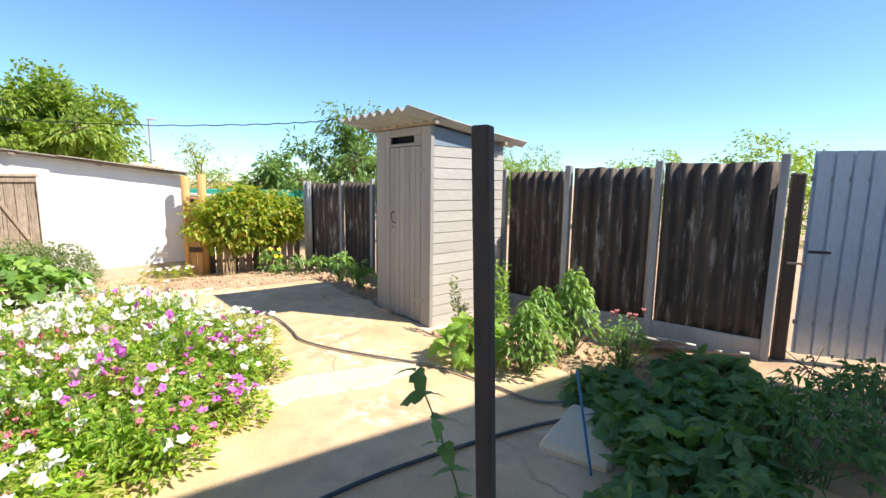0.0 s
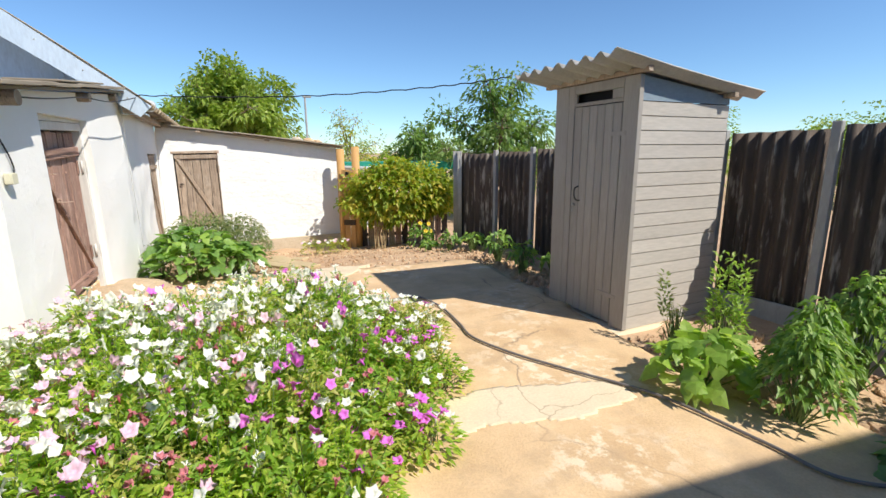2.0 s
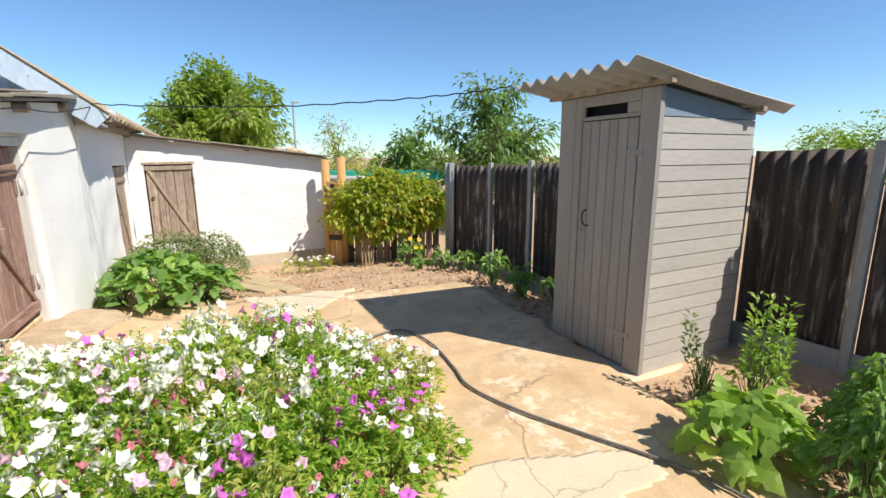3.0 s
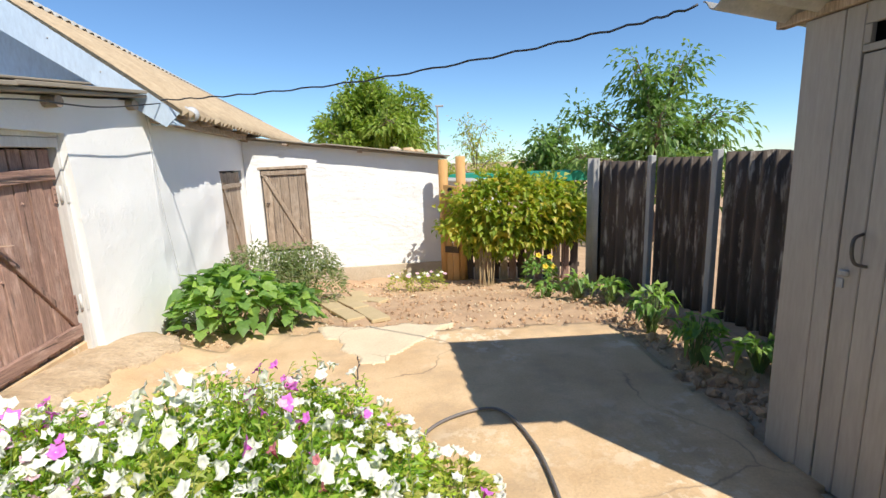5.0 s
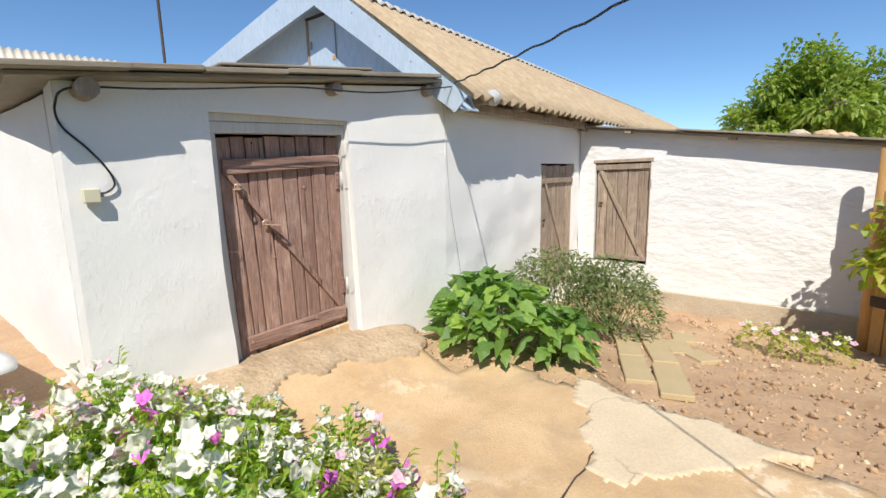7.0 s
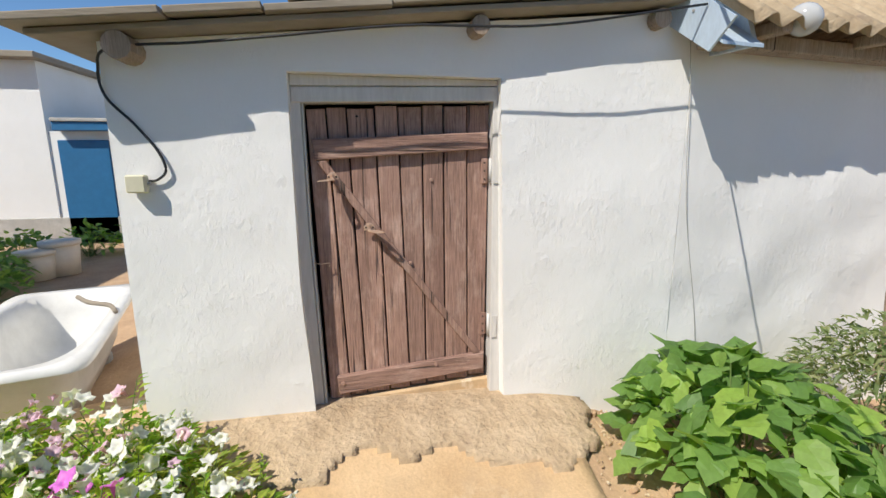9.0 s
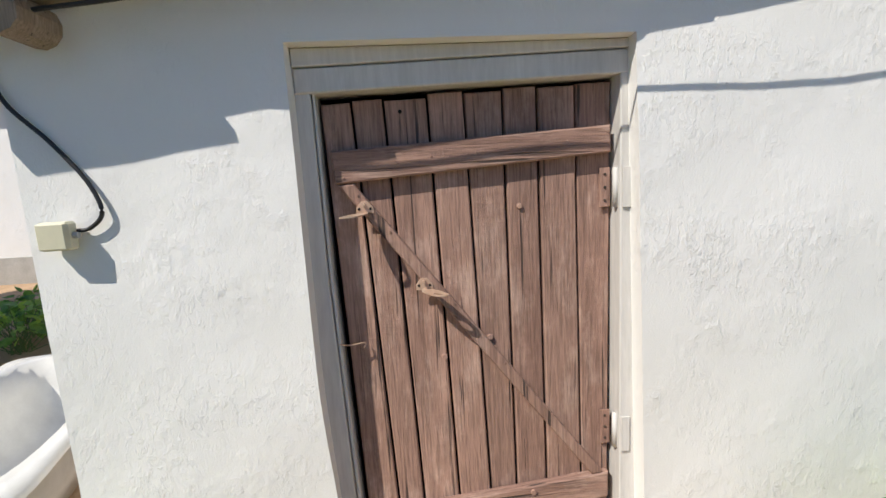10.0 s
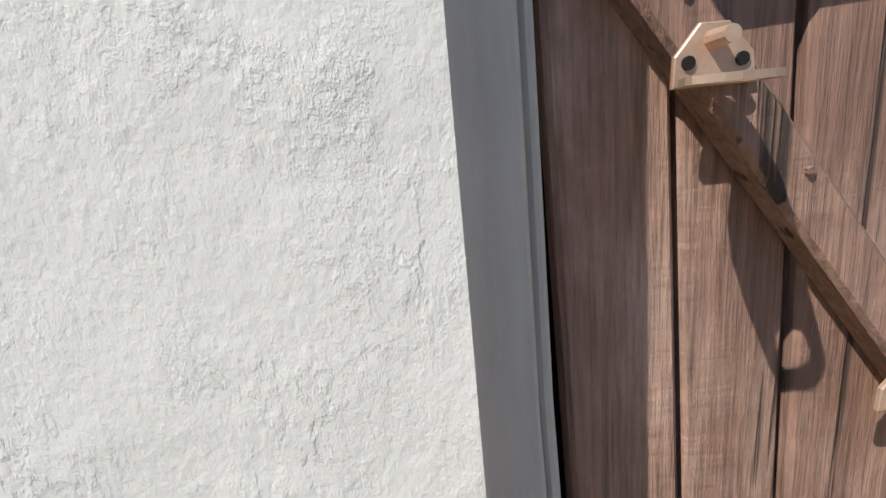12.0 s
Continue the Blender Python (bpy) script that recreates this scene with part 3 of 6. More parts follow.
def shed_door():
    d = thing("door_1", FA, "closed faded-brown plank door with a diagonal brace and iron hasps", "door", kind="structure")
    tops = [0.746, 0.834, 0.926, 1.053, 1.160, 1.277, 1.380, 1.496, 1.612]
    feet = [0.788, 0.892, 0.975, 1.092, 1.198, 1.285, 1.388, 1.508, 1.602]
    drop = [0.0, 0.004, -0.004, 0.006, 0.0, 0.004, -0.003, 0.0]
    for i in range(8):
        g = 0.0035
        zt, zb = 1.660 + 0.0045 * i + drop[i], 0.243 + 0.0075 * i
        yo = 0.114 + 0.003 * ((i * 5) % 3)
        part("plank", prism([(tops[i] + g, zt), (tops[i + 1] - g, zt + 0.003), (feet[i + 1] - g, zb), (feet[i] + g, zb)], yo, yo + 0.024, 0.004), BROWN, d)
    part("top_ledge", prism([(0.768, 1.528), (1.595, 1.566), (1.597, 1.485), (0.775, 1.434)], 0.086, 0.1135, 0.005), BROWNX, d, "thick cross board of brown wood")
    part("bottom_ledge", prism([(0.826, 0.370), (1.589, 0.431), (1.588, 0.340), (0.835, 0.275)], 0.086, 0.1135, 0.005), BROWNX, d, "thick cross board of brown wood")
    part("brace", prism([(0.781, 1.431), (0.826, 1.433), (1.572, 0.432), (1.532, 0.427)], 0.088, 0.1135, 0.004), BROWN, d, "narrow diagonal batten")
    for u, z, r in ((1.063, 0.878, 0.010), (1.317, 1.339, 0.009), (0.855, 0.335, 0.011), (1.33, 0.39, 0.011), (1.21, 0.93, 0.010)):
        part("bolt_head", stud(u, 0.084 if z < 0.5 else 0.112, z, r, 0.008), BROWN, d)
    for u, z in ((0.786, 1.50), (0.789, 1.476), (0.80, 1.452), (0.955, 1.487), (1.055, 1.50), (1.19, 1.505), (1.33, 1.50), (1.46, 1.525), (1.585, 1.545), (0.835, 1.40), (0.92, 1.288), (1.10, 1.055), (1.25, 0.85), (1.40, 0.66)):
        part("nail_head", stud(u, 0.085 if z > 1.44 else 0.087, z, 0.0035, 0.004, 6), BROWNX, d)
    part("peg_hole", stud(0.973, 0.114, 1.633, 0.006, 0.006), BLACK, d)
    for z in (1.380, 0.585):
        h = part("hinge", slab(1.570, 1.602, 0.107, 0.1125, z - 0.060, z + 0.060, 0.001), BROWN, d, "painted iron hinge")
        part("hinge_leaf", slab(1.616, 1.643, 0.052, 0.058, z - 0.060, z + 0.060, 0.001), WHITEWOOD, h)
        part("hinge_knuckle", mesh_of("hinge_knuckle", *tube([(1.609, 0.085, z - 0.060), (1.609, 0.085, z + 0.060)], 0.009, 10), WHITEWOOD, True), WHITEWOOD, h)
        for k in (-0.04, 0, 0.04):
            part("screw", stud(1.585, 0.106, z + k, 0.005, 0.004, 8), DARKWOOD, h)
    for u, z, s, tongue in ((0.853, 1.362, -1.15, 0.095), (1.012, 1.122, 1.3, 0.085)):
        hasp(d, u, z, s, tongue)
    # hook of bent wire beside the jamb
    part("wire_hook", mesh_of("wire_hook", *tube(smooth_line([(0.748, 0.06, 0.965), (0.78, 0.075, 0.955), (0.81, 0.085, 0.955), (0.822, 0.10, 0.948), (0.816, 0.085, 0.94)]), 0.0022, 5), IRON), IRON, d, "bent wire hook")


def hasp(d, u, z, s, L):
    """Angle bracket: upright plate with two holes, a tongue standing out with an eye in it."""
    outline = [(-0.026, -0.016), (0.026, -0.016), (0.024, 0.002), (0.008, 0.020), (-0.010, 0.020), (-0.025, 0.002)]
    plate = prism([(u + a, z + c) for a, c in outline], 0.084, 0.0875, 0.0008)
    h = part("hasp", plate, IRON, d, "worn yellowish iron angle bracket")
    n = 20
    verts, faces = [], []
    W, eye, r = 0.021, L - 0.022, 0.011
    path = []
    for k in range(n):
        a = 2 * math.pi * k / n
        ex, ey = math.cos(a), math.sin(a)
        m = 1 / max(abs(ex) / 1.0, abs(ey) / 1.0, 1e-6)
        px = ex * W * min(m, 1.12)
        py = eye + ey * (L - eye) if ey > 0 else eye + ey * eye
        px *= (1.0 - 0.25 * max(0, py - 0.03) / L)
        path.append((px, py))
    for lvl in (0.0, -0.0035):
        for px, py in path:
            verts.append((u + px * 1.25 + s * py * 0.45, 0.084 - py, z - 0.0125 + lvl - 0.04 * py))
        for k in range(n):
            a = 2 * math.pi * k / n
            py = eye + r * math.sin(a)
            verts.append((u + r * 1.2 * math.cos(a) + s * py * 0.45, 0.084 - py, z - 0.0125 + lvl - 0.04 * py))
    for k in range(n):
        q = (k + 1) % n
        faces += [(k, q, n + q, n + k), (2 * n + k, 3 * n + k, 3 * n + q, 2 * n + q), (k, 2 * n + k, 2 * n + q, q), (n + k, n + q, 3 * n + q, 3 * n + k)]
    part("tongue", mesh_of("tongue", verts, faces, IRON), IRON, h)
    for a in (-0.017, 0.016):
        c = bmesh.new()
        bmesh.ops.create_cone(c, cap_ends=True, segments=10, radius1=0.0042, radius2=0.0042, depth=0.002, matrix=Matrix.Translation((u + a, 0.0835, z - 0.002)) @ Matrix.Rotation(radians(90), 4, "X"))
        part("screw_hole", c, BLACK, h)
    c = bmesh.new()
    bmesh.ops.create_cone(c, cap_ends=True, segments=10, radius1=0.006, radius2=0.005, depth=0.02, matrix=Matrix.Translation((u - 0.002, 0.076, z + 0.010)) @ Matrix.Rotation(radians(90), 4, "X"))
    part("screw", c, IRON, h)


shed_door()


def door_frame():
    f = thing("door_frame", FA, "old white-painted timber frame set in the shed's wall", "door frame", kind="structure")
    part("jamb", prism([(0.655, 1.69), (0.731, 1.69), (0.733, 1.15), (0.762, 0.17), (0.68, 0.17), (0.655, 1.0)], 0.066, 0.18, 0.003), WHITEWOOD, f)
    part("jamb", prism([(0.7335, 1.685), (0.741, 1.685), (0.745, 1.15), (0.777, 0.17), (0.765, 0.17), (0.7355, 1.15)], 0.076, 0.18, 0.003), WHITEWOOD, f)
    part("jamb", prism([(1.612, 1.72), (1.652, 1.72), (1.676, 0.17), (1.614, 0.17)], 0.060, 0.18, 0.004), WHITEWOOD, f)
    part("head", prism([(0.692, 1.748), (1.640, 1.772), (1.640, 1.706), (0.692, 1.682)], 0.058, 0.18, 0.004), WHITEWOOD, f)
    part("head_board", prism([(0.691, 1.799), (1.640, 1.799), (1.640, 1.775), (0.691, 1.751)], 0.050, 0.18, 0.003), WHITEWOOD, f)
    part("sill", prism([(0.70, 0.232), (1.67, 0.286), (1.67, 0.10), (0.70, 0.10)], 0.10, 0.24, 0.01), CONCRETE, f, "rough cement sill")
    part("dark_room", slab(0.6, 1.8, 0.31, 0.33, 0.0, 1.95), BLACK, f)


door_frame()


def ledged_door(name, at, w, z0, z1, n, material, label, top_board=True):
    d = thing(name, at, label, "door", kind="structure")
    for i in range(n):
        a, b = w * i / n + 0.003, w * (i + 1) / n - 0.003
        part("plank", prism([(a, z1 - 0.01 * (i % 2)), (b, z1 - 0.01 * (i % 2)), (b, z0), (a, z0)], 0.03 + 0.003 * (i % 2), 0.055, 0.003), material, d)
    part("ledge", prism([(-0.01, z1 - 0.015), (w + 0.01, z1 - 0.005), (w + 0.01, z1 - 0.075), (-0.01, z1 - 0.085)] if top_board else [(0, z1 - 0.16), (w, z1 - 0.16), (w, z1 - 0.22), (0, z1 - 0.22)], 0.005, 0.03, 0.004), material, d)
    q = [(0.02, z1 - 0.09), (0.075, z1 - 0.09), (w - 0.02, z0 + 0.05), (w - 0.075, z0 + 0.05)]
    part("brace", prism(q, 0.006, 0.03, 0.004), material, d)
    part("foot_board", prism([(0, z0 + 0.06), (w, z0 + 0.06), (w, z0 + 0.005), (0, z0 + 0.005)], 0.008, 0.03, 0.004), material, d)
    part("latch", slab(0.04, 0.09, -0.006, 0.005, (z0 + z1) / 2 + 0.10, (z0 + z1) / 2 + 0.13, 0.003), DARKWOOD, d)
    part("backing", slab(-0.02, w + 0.02, 0.10, 0.12, z0 - 0.05, z1 + 0.02), BLACK, d)
    return d


WB = along((-2.04, 10.385), (1.0, 10.83))
ledged_door("door_2", WB @ pose(0.24, 0.0, 0), 0.66, 0.22, 1.49, 5, OLDWOOD, "closed weathered plank door with a diagonal brace")
WD = along((-1.663, 7.455), (-2.05, 10.40))
ledged_door("door_3", WD @ pose(1.84, 0.0, 0), 0.92, -0.08, 1.48, 5, OLDWOOD, "narrow weathered plank door beside the wall's corner", top_board=False)
fb = thing("door_frame", WB, "thin weathered timber frame round the back shed's door", "door frame", kind="structure")
part("head", prism([(0.19, 1.535), (0.95, 1.55), (0.95, 1.505), (0.19, 1.495)], -0.012, 0.06, 0.004), OLDWOOD, fb)
part("jamb", prism([(0.905, 1.50), (0.93, 1.50), (0.93, 0.18), (0.905, 0.18)], 0.004, 0.07, 0.003), OLDWOOD, fb)


# ---- roofs ----
def corrugated(w, l, pitch=0.15, amp=0.024, per=8, thick=0.007, rows=1, sag=0.0, ragged=0.0, seed=0):
    """Corrugated sheet: waves along x (0..w), running down y (0..l); with thickness."""
    n = max(2, round(w / pitch * per))
    verts, faces = [], []
    for lvl in (0, 1):
        for j in range(rows + 1):
            for i in range(n + 1):
                x = w * i / n
                r = ragged * noise.noise(Vector((x * 5, j, seed))) if j in (0, rows) else 0
                verts.append((x, l * j / rows + r, amp * math.cos(2 * math.pi * x / pitch) - lvl * thick + sag * math.sin(j / rows * math.pi)))
    a = (n + 1) * (rows + 1)
    for j in range(rows):
        for i in range(n):
            k = j * (n + 1) + i
            faces.append((k, k + 1, k + n + 2, k + n + 1))
            faces.append((a + k, a + k + n + 1, a + k + n + 2, a + k + 1))
    for i in range(n):
        faces.append((i, a + i, a + i + 1, i + 1))
        k = rows * (n + 1) + i
        faces.append((k, k + 1, a + k + 1, a + k))
    for j in range(rows):
        k = j * (n + 1)
        faces.append((k, k + n + 1, a + k + n + 1, a + k))
        k += n
        faces.append((k, a + k, a + k + n + 1, k + n + 1))
    return verts, faces


def shed_roof():
    r = thing("roof_shed", pose(-1.36, 4.62, 1.888, 0, 0, 90 + 2.0), "low flat shed roof of grey weathered boards with uneven edges", "roof", kind="structure")
    tilt = pose(0, 0, 0, 0, -6.1, 0)
    random.seed(5)
    x = 0.0
    for w, lift, out in ((0.52, 0.0, -0.004), (0.34, 0.006, -0.034), (0.49, 0.0, -0.046), (0.55, 0.008, -0.054), (0.80, 0.004, -0.062)):
        part("roof_board", slab(x, x + w - 0.004, -out, 3.6, lift, lift + 0.028, 0.004, turn=tilt), EAVE, r)
        x += w
    part("roof_board", slab(0.05, 2.72, 0.085, 3.6, -0.026, -0.002, 0.004, turn=tilt), EAVE, r, "lower layer of boards")
    part("roof_board", slab(0.95, 2.0, 0.06, 0.4, 0.040, 0.056, 0.004, turn=tilt), EAVE, r)
    for i, (u, rad, z) in enumerate(((0.33, 0.055, -0.075), (1.72, 0.045, -0.075), (2.62, 0.05, -0.085))):
        b = bmesh.new()
        bmesh.ops.create_cone(b, cap_ends=True, segments=12, radius1=rad, radius2=rad * 0.9, depth=0.9, matrix=tilt @ Matrix.Translation((u, 0.53 + 0.03 * i, z)) @ Matrix.Rotation(radians(90), 4, "X"))
        part("rafter_end", b, OLDWOOD, r, "rough round rafter end")


shed_roof()

FH = pose(-1.36, 7.36, 0, 0, 0, 8)


def house():
    h = thing("house", FH, "low house with a pale blue metal gable and lichened corrugated roof", "house")
    half, rise, z0, L = 1.78, 1.29, 2.06, 11.0
    slope = math.atan2(rise, half)
    down = math.hypot(half, rise)
    # right slope: waves run from the ridge down to the eave
    v, f = corrugated(L, down + 0.05, 0.15, 0.026, 8, 0.008, 6, 0.02, 0.02)
    m = pose(0, 0, 0, 0, 0, 0) @ Matrix.Translation((-half, 0.08, z0 + rise)) @ Matrix.Rotation(slope, 4, "Y") @ Matrix.Rotation(radians(90), 4, "Z") @ Matrix.Diagonal((1, -1, 1, 1))

    def sag(q):
        q.z -= 0.028 * max(0, q.y) * max(0, (q.z - z0) / rise)
        return q
    roof = part("roof", mesh_of("roof", [sag(m @ Vector(p)) for p in v], [q[::-1] for q in f], ROOFTAN, True), ROOFTAN, h, "corrugated sheets covered in tan lichen")
    m2 = Matrix.Translation((-half, 0, z0 + rise)) @ Matrix.Diagonal((-3.6, 1, 0.95, 1)) @ Matrix.Translation((half, 0, -z0 - rise)) @ m
    part("roof", mesh_of("roof", [sag(m2 @ Vector(p)) for p in v], f, ROOFTAN, True), ROOFTAN, h)
    cap = corrugated(L, 0.16, 0.15, 0.018, 6, 0.006)
    mc = Matrix.Translation((0.02, 0, 0.035)) @ m
    part("ridge_cap", mesh_of("ridge_cap", [sag(mc @ Vector(p)) for p in cap[0]], [q[::-1] for q in cap[1]], SLATE, True), SLATE, roof, "pale ridge pieces")
    # gable of smooth sheets with standing seams
    g = part("gable_sheet", prism([(-4.6 * half, z0 - 0.12), (-0.05, z0 - 0.12), (-0.1, z0 + 0.02), (-half, z0 + rise - 0.06), (-4.6 * half, z0 + 0.02)], 0.24, 0.27, 0.0), GABLE, h, "smooth pale blue sheet")
    for u in (-0.75, -2.9):
        part("seam", slab(u - 0.008, u + 0.008, 0.232, 0.24, z0 - 0.12, z0 + min(-u, u + 2 * half) * rise / half - 0.08), GABLE, g)
    part("hatch", slab(-2.225, -1.79, 0.222, 0.236, z0 + 0.02, 3.085, 0.004), GABLE, h, "pale blue hatch door in the gable")
    part("hatch_edge", slab(-2.265, -2.23, 0.215, 0.236, z0 - 0.05, 3.09, 0.004), OLDWOOD, h, "bare wooden hatch post")
    part("hatch_head", slab(-2.265, -1.80, 0.212, 0.236, 3.09, 3.115, 0.003), DARKWOOD, h)
    for z in (2.62, 3.0):
        part("hatch_hinge", slab(-1.83, -1.79, 0.214, 0.222, z, z + 0.04, 0.002), OCHRE, h)
    part("hatch_latch", slab(-2.21, -2.17, 0.205, 0.222, 2.78, 2.86, 0.003), POST, h)
    for s in (1, -1):
        c = 0.27
        pts = [(0.06, z0 - 0.045), (-half, z0 + rise + 0.055), (-half, z0 + rise + 0.055 - c * 1.2), (0.06 - 0.12, z0 - 0.16)]
        if s < 0:
            pts = [(-half - (u + half) * 3.6, z0 + rise + (z - z0 - rise) * 0.95) for u, z in pts]
        bb = part("barge_board", prism(pts, -0.012, 0.0, 0.0), GABLE, h, "wide pale blue metal barge board")
        part("soffit", prism([(u, z - 0.0) for u, z in ([(0.0, z0 - 0.125), (-half, z0 + rise - 0.075), (-half, z0 + rise - 0.09), (0.0, z0 - 0.14)] if s > 0 else [(-4.65 * half, z0 - 0.07), (-half, z0 + rise - 0.075), (-half, z0 + rise - 0.09), (-4.65 * half, z0 - 0.085)])], 0.0, 0.24, 0.0), GABLE, bb)
        for k in range(5):
            t = (k + 0.5) / 5
            u, z = 0.02 + (-half - 0.02) * t, z0 - 0.10 + (rise + 0.06) * t
            c = bmesh.new()
            bmesh.ops.create_cone(c, cap_ends=True, segments=8, radius1=0.008, radius2=0.006, depth=0.005, matrix=Matrix.Translation((u if s > 0 else -half - (u + half) * 3.6, -0.015, z if s > 0 else z0 + rise + (z - z0 - rise) * 0.95)) @ Matrix.Rotation(radians(90), 4, "X"))
            part("rivet", c, POST, bb)
    part("eave_beam", slab(-0.24, -0.14, 0.1, 3.0, z0 - 0.11, z0 - 0.035, 0.006), OLDWOOD, h, "old timber wall plate under the eave")
    for k in range(5):
        y = 0.35 + 0.7 * k
        part("rafter_end", slab(-0.34, 0.0, y, y + 0.06, z0 - 0.065, z0 - 0.005, 0.006), OLDWOOD, h)
    part("wall", slab(-2 * half, -0.68, 0.30, L - 0.3, -0.4, z0 - 0.02), WASH, h)
    aer = thing("roof_aerial", pose(-7.3, 6.75, -0.05), "thin dark aerial mast behind the shed", "aerial")
    part("mast", mesh_of("mast", *tube([(0, 0, -0.3), (0, 0, 5.6)], 0.022, 6), DARKWOOD), DARKWOOD, aer)
    for z in (3.9, 4.4, 4.9):
        part("rung", mesh_of("rung", *tube([(-0.05, 0, z), (0.05, 0, z)], 0.006, 5), DARKWOOD), DARKWOOD, aer)


house()


def back_roof():
    r = thing("roof_back_shed", WB, "thin grey roof edge of the back shed with slate and boards", "roof", kind="structure")
    tilt = pose(0, 0, 0, 0, 7.0, 0)
    part("roof_board", slab(-0.1, 1.3, -0.16, 2.4, 0.0, 0.022, 0.003, turn=Matrix.Translation((0, 0, 1.985)) @ tilt), EAVE, r)
    part("roof_board", slab(1.22, 3.22, -0.20, 2.4, 0.015, 0.035, 0.003, turn=Matrix.Translation((0, 0, 1.985)) @ tilt), EAVE, r)
    part("fascia", slab(-0.1, 3.18, -0.12, -0.09, -0.03, 0.0, 0.003, turn=Matrix.Translation((0, 0, 1.985)) @ tilt), EAVE, r)
    for u in (0.02, 0.62, 1.75):
        part("rafter_end", slab(u, u + 0.08, -0.14, 0.02, -0.055, -0.002, 0.006, turn=Matrix.Translation((0, 0, 1.985)) @ tilt), OLDWOOD, r)
    random.seed(3)
    for u, s, m, lab in ((2.35, 0.10, PLINTH, "sandy field stone weighing down the roof"), (2.58, 0.12, CONCRETE, "tan field stone weighing down the roof"), (2.75, 0.09, CONCRETE, "tan field stone weighing down the roof")):
        b = bmesh.new()
        bmesh.ops.create_icosphere(b, subdivisions=2, radius=s)
        for v in b.verts:
            v.co *= 1 + 0.25 * noise.noise(v.co * 12 + Vector((u, 0, 0)))
            v.co.z = max(-0.025, v.co.z * 0.5)
        tagged(part("stone", b, m, None, at=WB @ pose(u, 0.25, 1.985 + 0.06 - 0.1225 * u, 0, 7, 20)), lab, "stone", "stones on the roof")


back_roof()


# ---- outhouse ----
FO = along((2.60, 5.335), (2.735, 4.325))


def outhouse():
    o = thing("outhouse", FO, "grey-painted plank outhouse with a closed door and slate roof", "outhouse")
    W, D = 1.02, 1.09
    part("base_slab", slab(-0.02, W + 0.05, -0.13, D, -0.16, -0.022, 0.02), PALE, o, "cracked cement footing")
    # door front: two side boards, header with vent, door boards; shade in their colour
    part("stile", prism([(0.04, 2.06), (0.22, 2.06), (0.22, -0.04), (0.045, -0.05)], 0.0, 0.022, 0.003), GREYV_SHADED, o)
    part("stile_strip", prism([(0.222, 2.06), (0.30, 2.06), (0.30, -0.035), (0.222, -0.04)], 0.001, 0.022, 0.003), GREYV_SHADED, o)
    part("stile", prism([(0.875, 2.06), (W, 2.06), (W, -0.015), (0.875, -0.02)], 0.0, 0.022, 0.003), GREYV_SHADED, o)
    part("header", prism([(0.302, 2.06), (0.873, 2.06), (0.873, 1.98), (0.302, 1.98)], 0.0, 0.022, 0.003), GREYV_SHADED, o)
    part("header", prism([(0.302, 1.904), (0.873, 1.904), (0.873, 1.875), (0.302, 1.875)], 0.0, 0.022, 0.003), GREYV_SHADED, o)
    part("header_end", prism([(0.302, 1.978), (0.33, 1.978), (0.33, 1.906), (0.302, 1.906)], 0.0, 0.022, 0.002), GREYV_SHADED, o)
    part("header_end", prism([(0.755, 1.978), (0.873, 1.978), (0.873, 1.906), (0.755, 1.906)], 0.0, 0.022, 0.002), GREYV_SHADED, o)
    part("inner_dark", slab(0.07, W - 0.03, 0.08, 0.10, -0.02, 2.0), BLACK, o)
    d = part("door", prism([(0.306, 1.87), (0.40, 1.87), (0.40, -0.005), (0.306, -0.01)], 0.004, 0.026, 0.004), GREYV_SHADED, o)
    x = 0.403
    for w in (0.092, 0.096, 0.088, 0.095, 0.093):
        part("door_board", prism([(x, 1.868), (x + w - 0.003, 1.868), (x + w - 0.003, 0.0), (x, 0.0)], 0.004, 0.026, 0.004), GREYV_SHADED, d)
        x += w
    for z in (1.625, 0.25):
        part("strap_hinge", slab(0.72, 0.925, -0.004, 0.003, z - 0.018, z + 0.018, 0.001), GREYV_SHADED, d)
    part("handle", mesh_of("handle", *tube(smooth_line([(0.40, 0.0, 1.17), (0.40, -0.04, 1.15), (0.402, -0.045, 1.09), (0.408, -0.03, 1.05), (0.43, 0.0, 1.04)]), 0.007, 8), IRONDARK, True), IRONDARK, d, "bent dark metal pull handle")
    part("latch", slab(0.325, 0.365, -0.012, 0.003, 0.985, 1.01, 0.004), POST, d, "small steel latch")
    part("latch_plate", slab(0.315, 0.345, -0.003, 0.003, 0.93, 0.97, 0.002), POST, d)
    # right side: overlapping boards
    n = 17
    hb = 1.885 / n
    for i in range(n):
        z = -0.02 + i * hb
        b = bmesh.new()
        lay = [(W - 0.024, z), (W - 0.003, z), (W + 0.001, z + 0.004), (W - 0.001, z + hb - 0.004), (W - 0.024, z + hb - 0.003)]
        f = [b.verts.new((px, 0.024, pz)) for px, pz in lay]
        k = [b.verts.new((px, D, pz)) for px, pz in lay]
        b.faces.new(f), b.faces.new(k[::-1])
        for j in range(5):
            b.faces.new((f[j], k[j], k[(j + 1) % 5], f[(j + 1) % 5]))
        bmesh.ops.recalc_face_normals(b, faces=b.faces[:])
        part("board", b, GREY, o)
    b = bmesh.new()
    lay = [(0.024, 1.868), (D, 1.868), (D, 1.93), (0.024, 2.06)]
    f = [b.verts.new((W - 0.02, y, z)) for y, z in lay]
    k = [b.verts.new((W - 0.002, y, z)) for y, z in lay]
    b.faces.new(f), b.faces.new(k[::-1])
    for j in range(4):
        b.faces.new((f[j], k[j], k[(j + 1) % 4], f[(j + 1) % 4]))
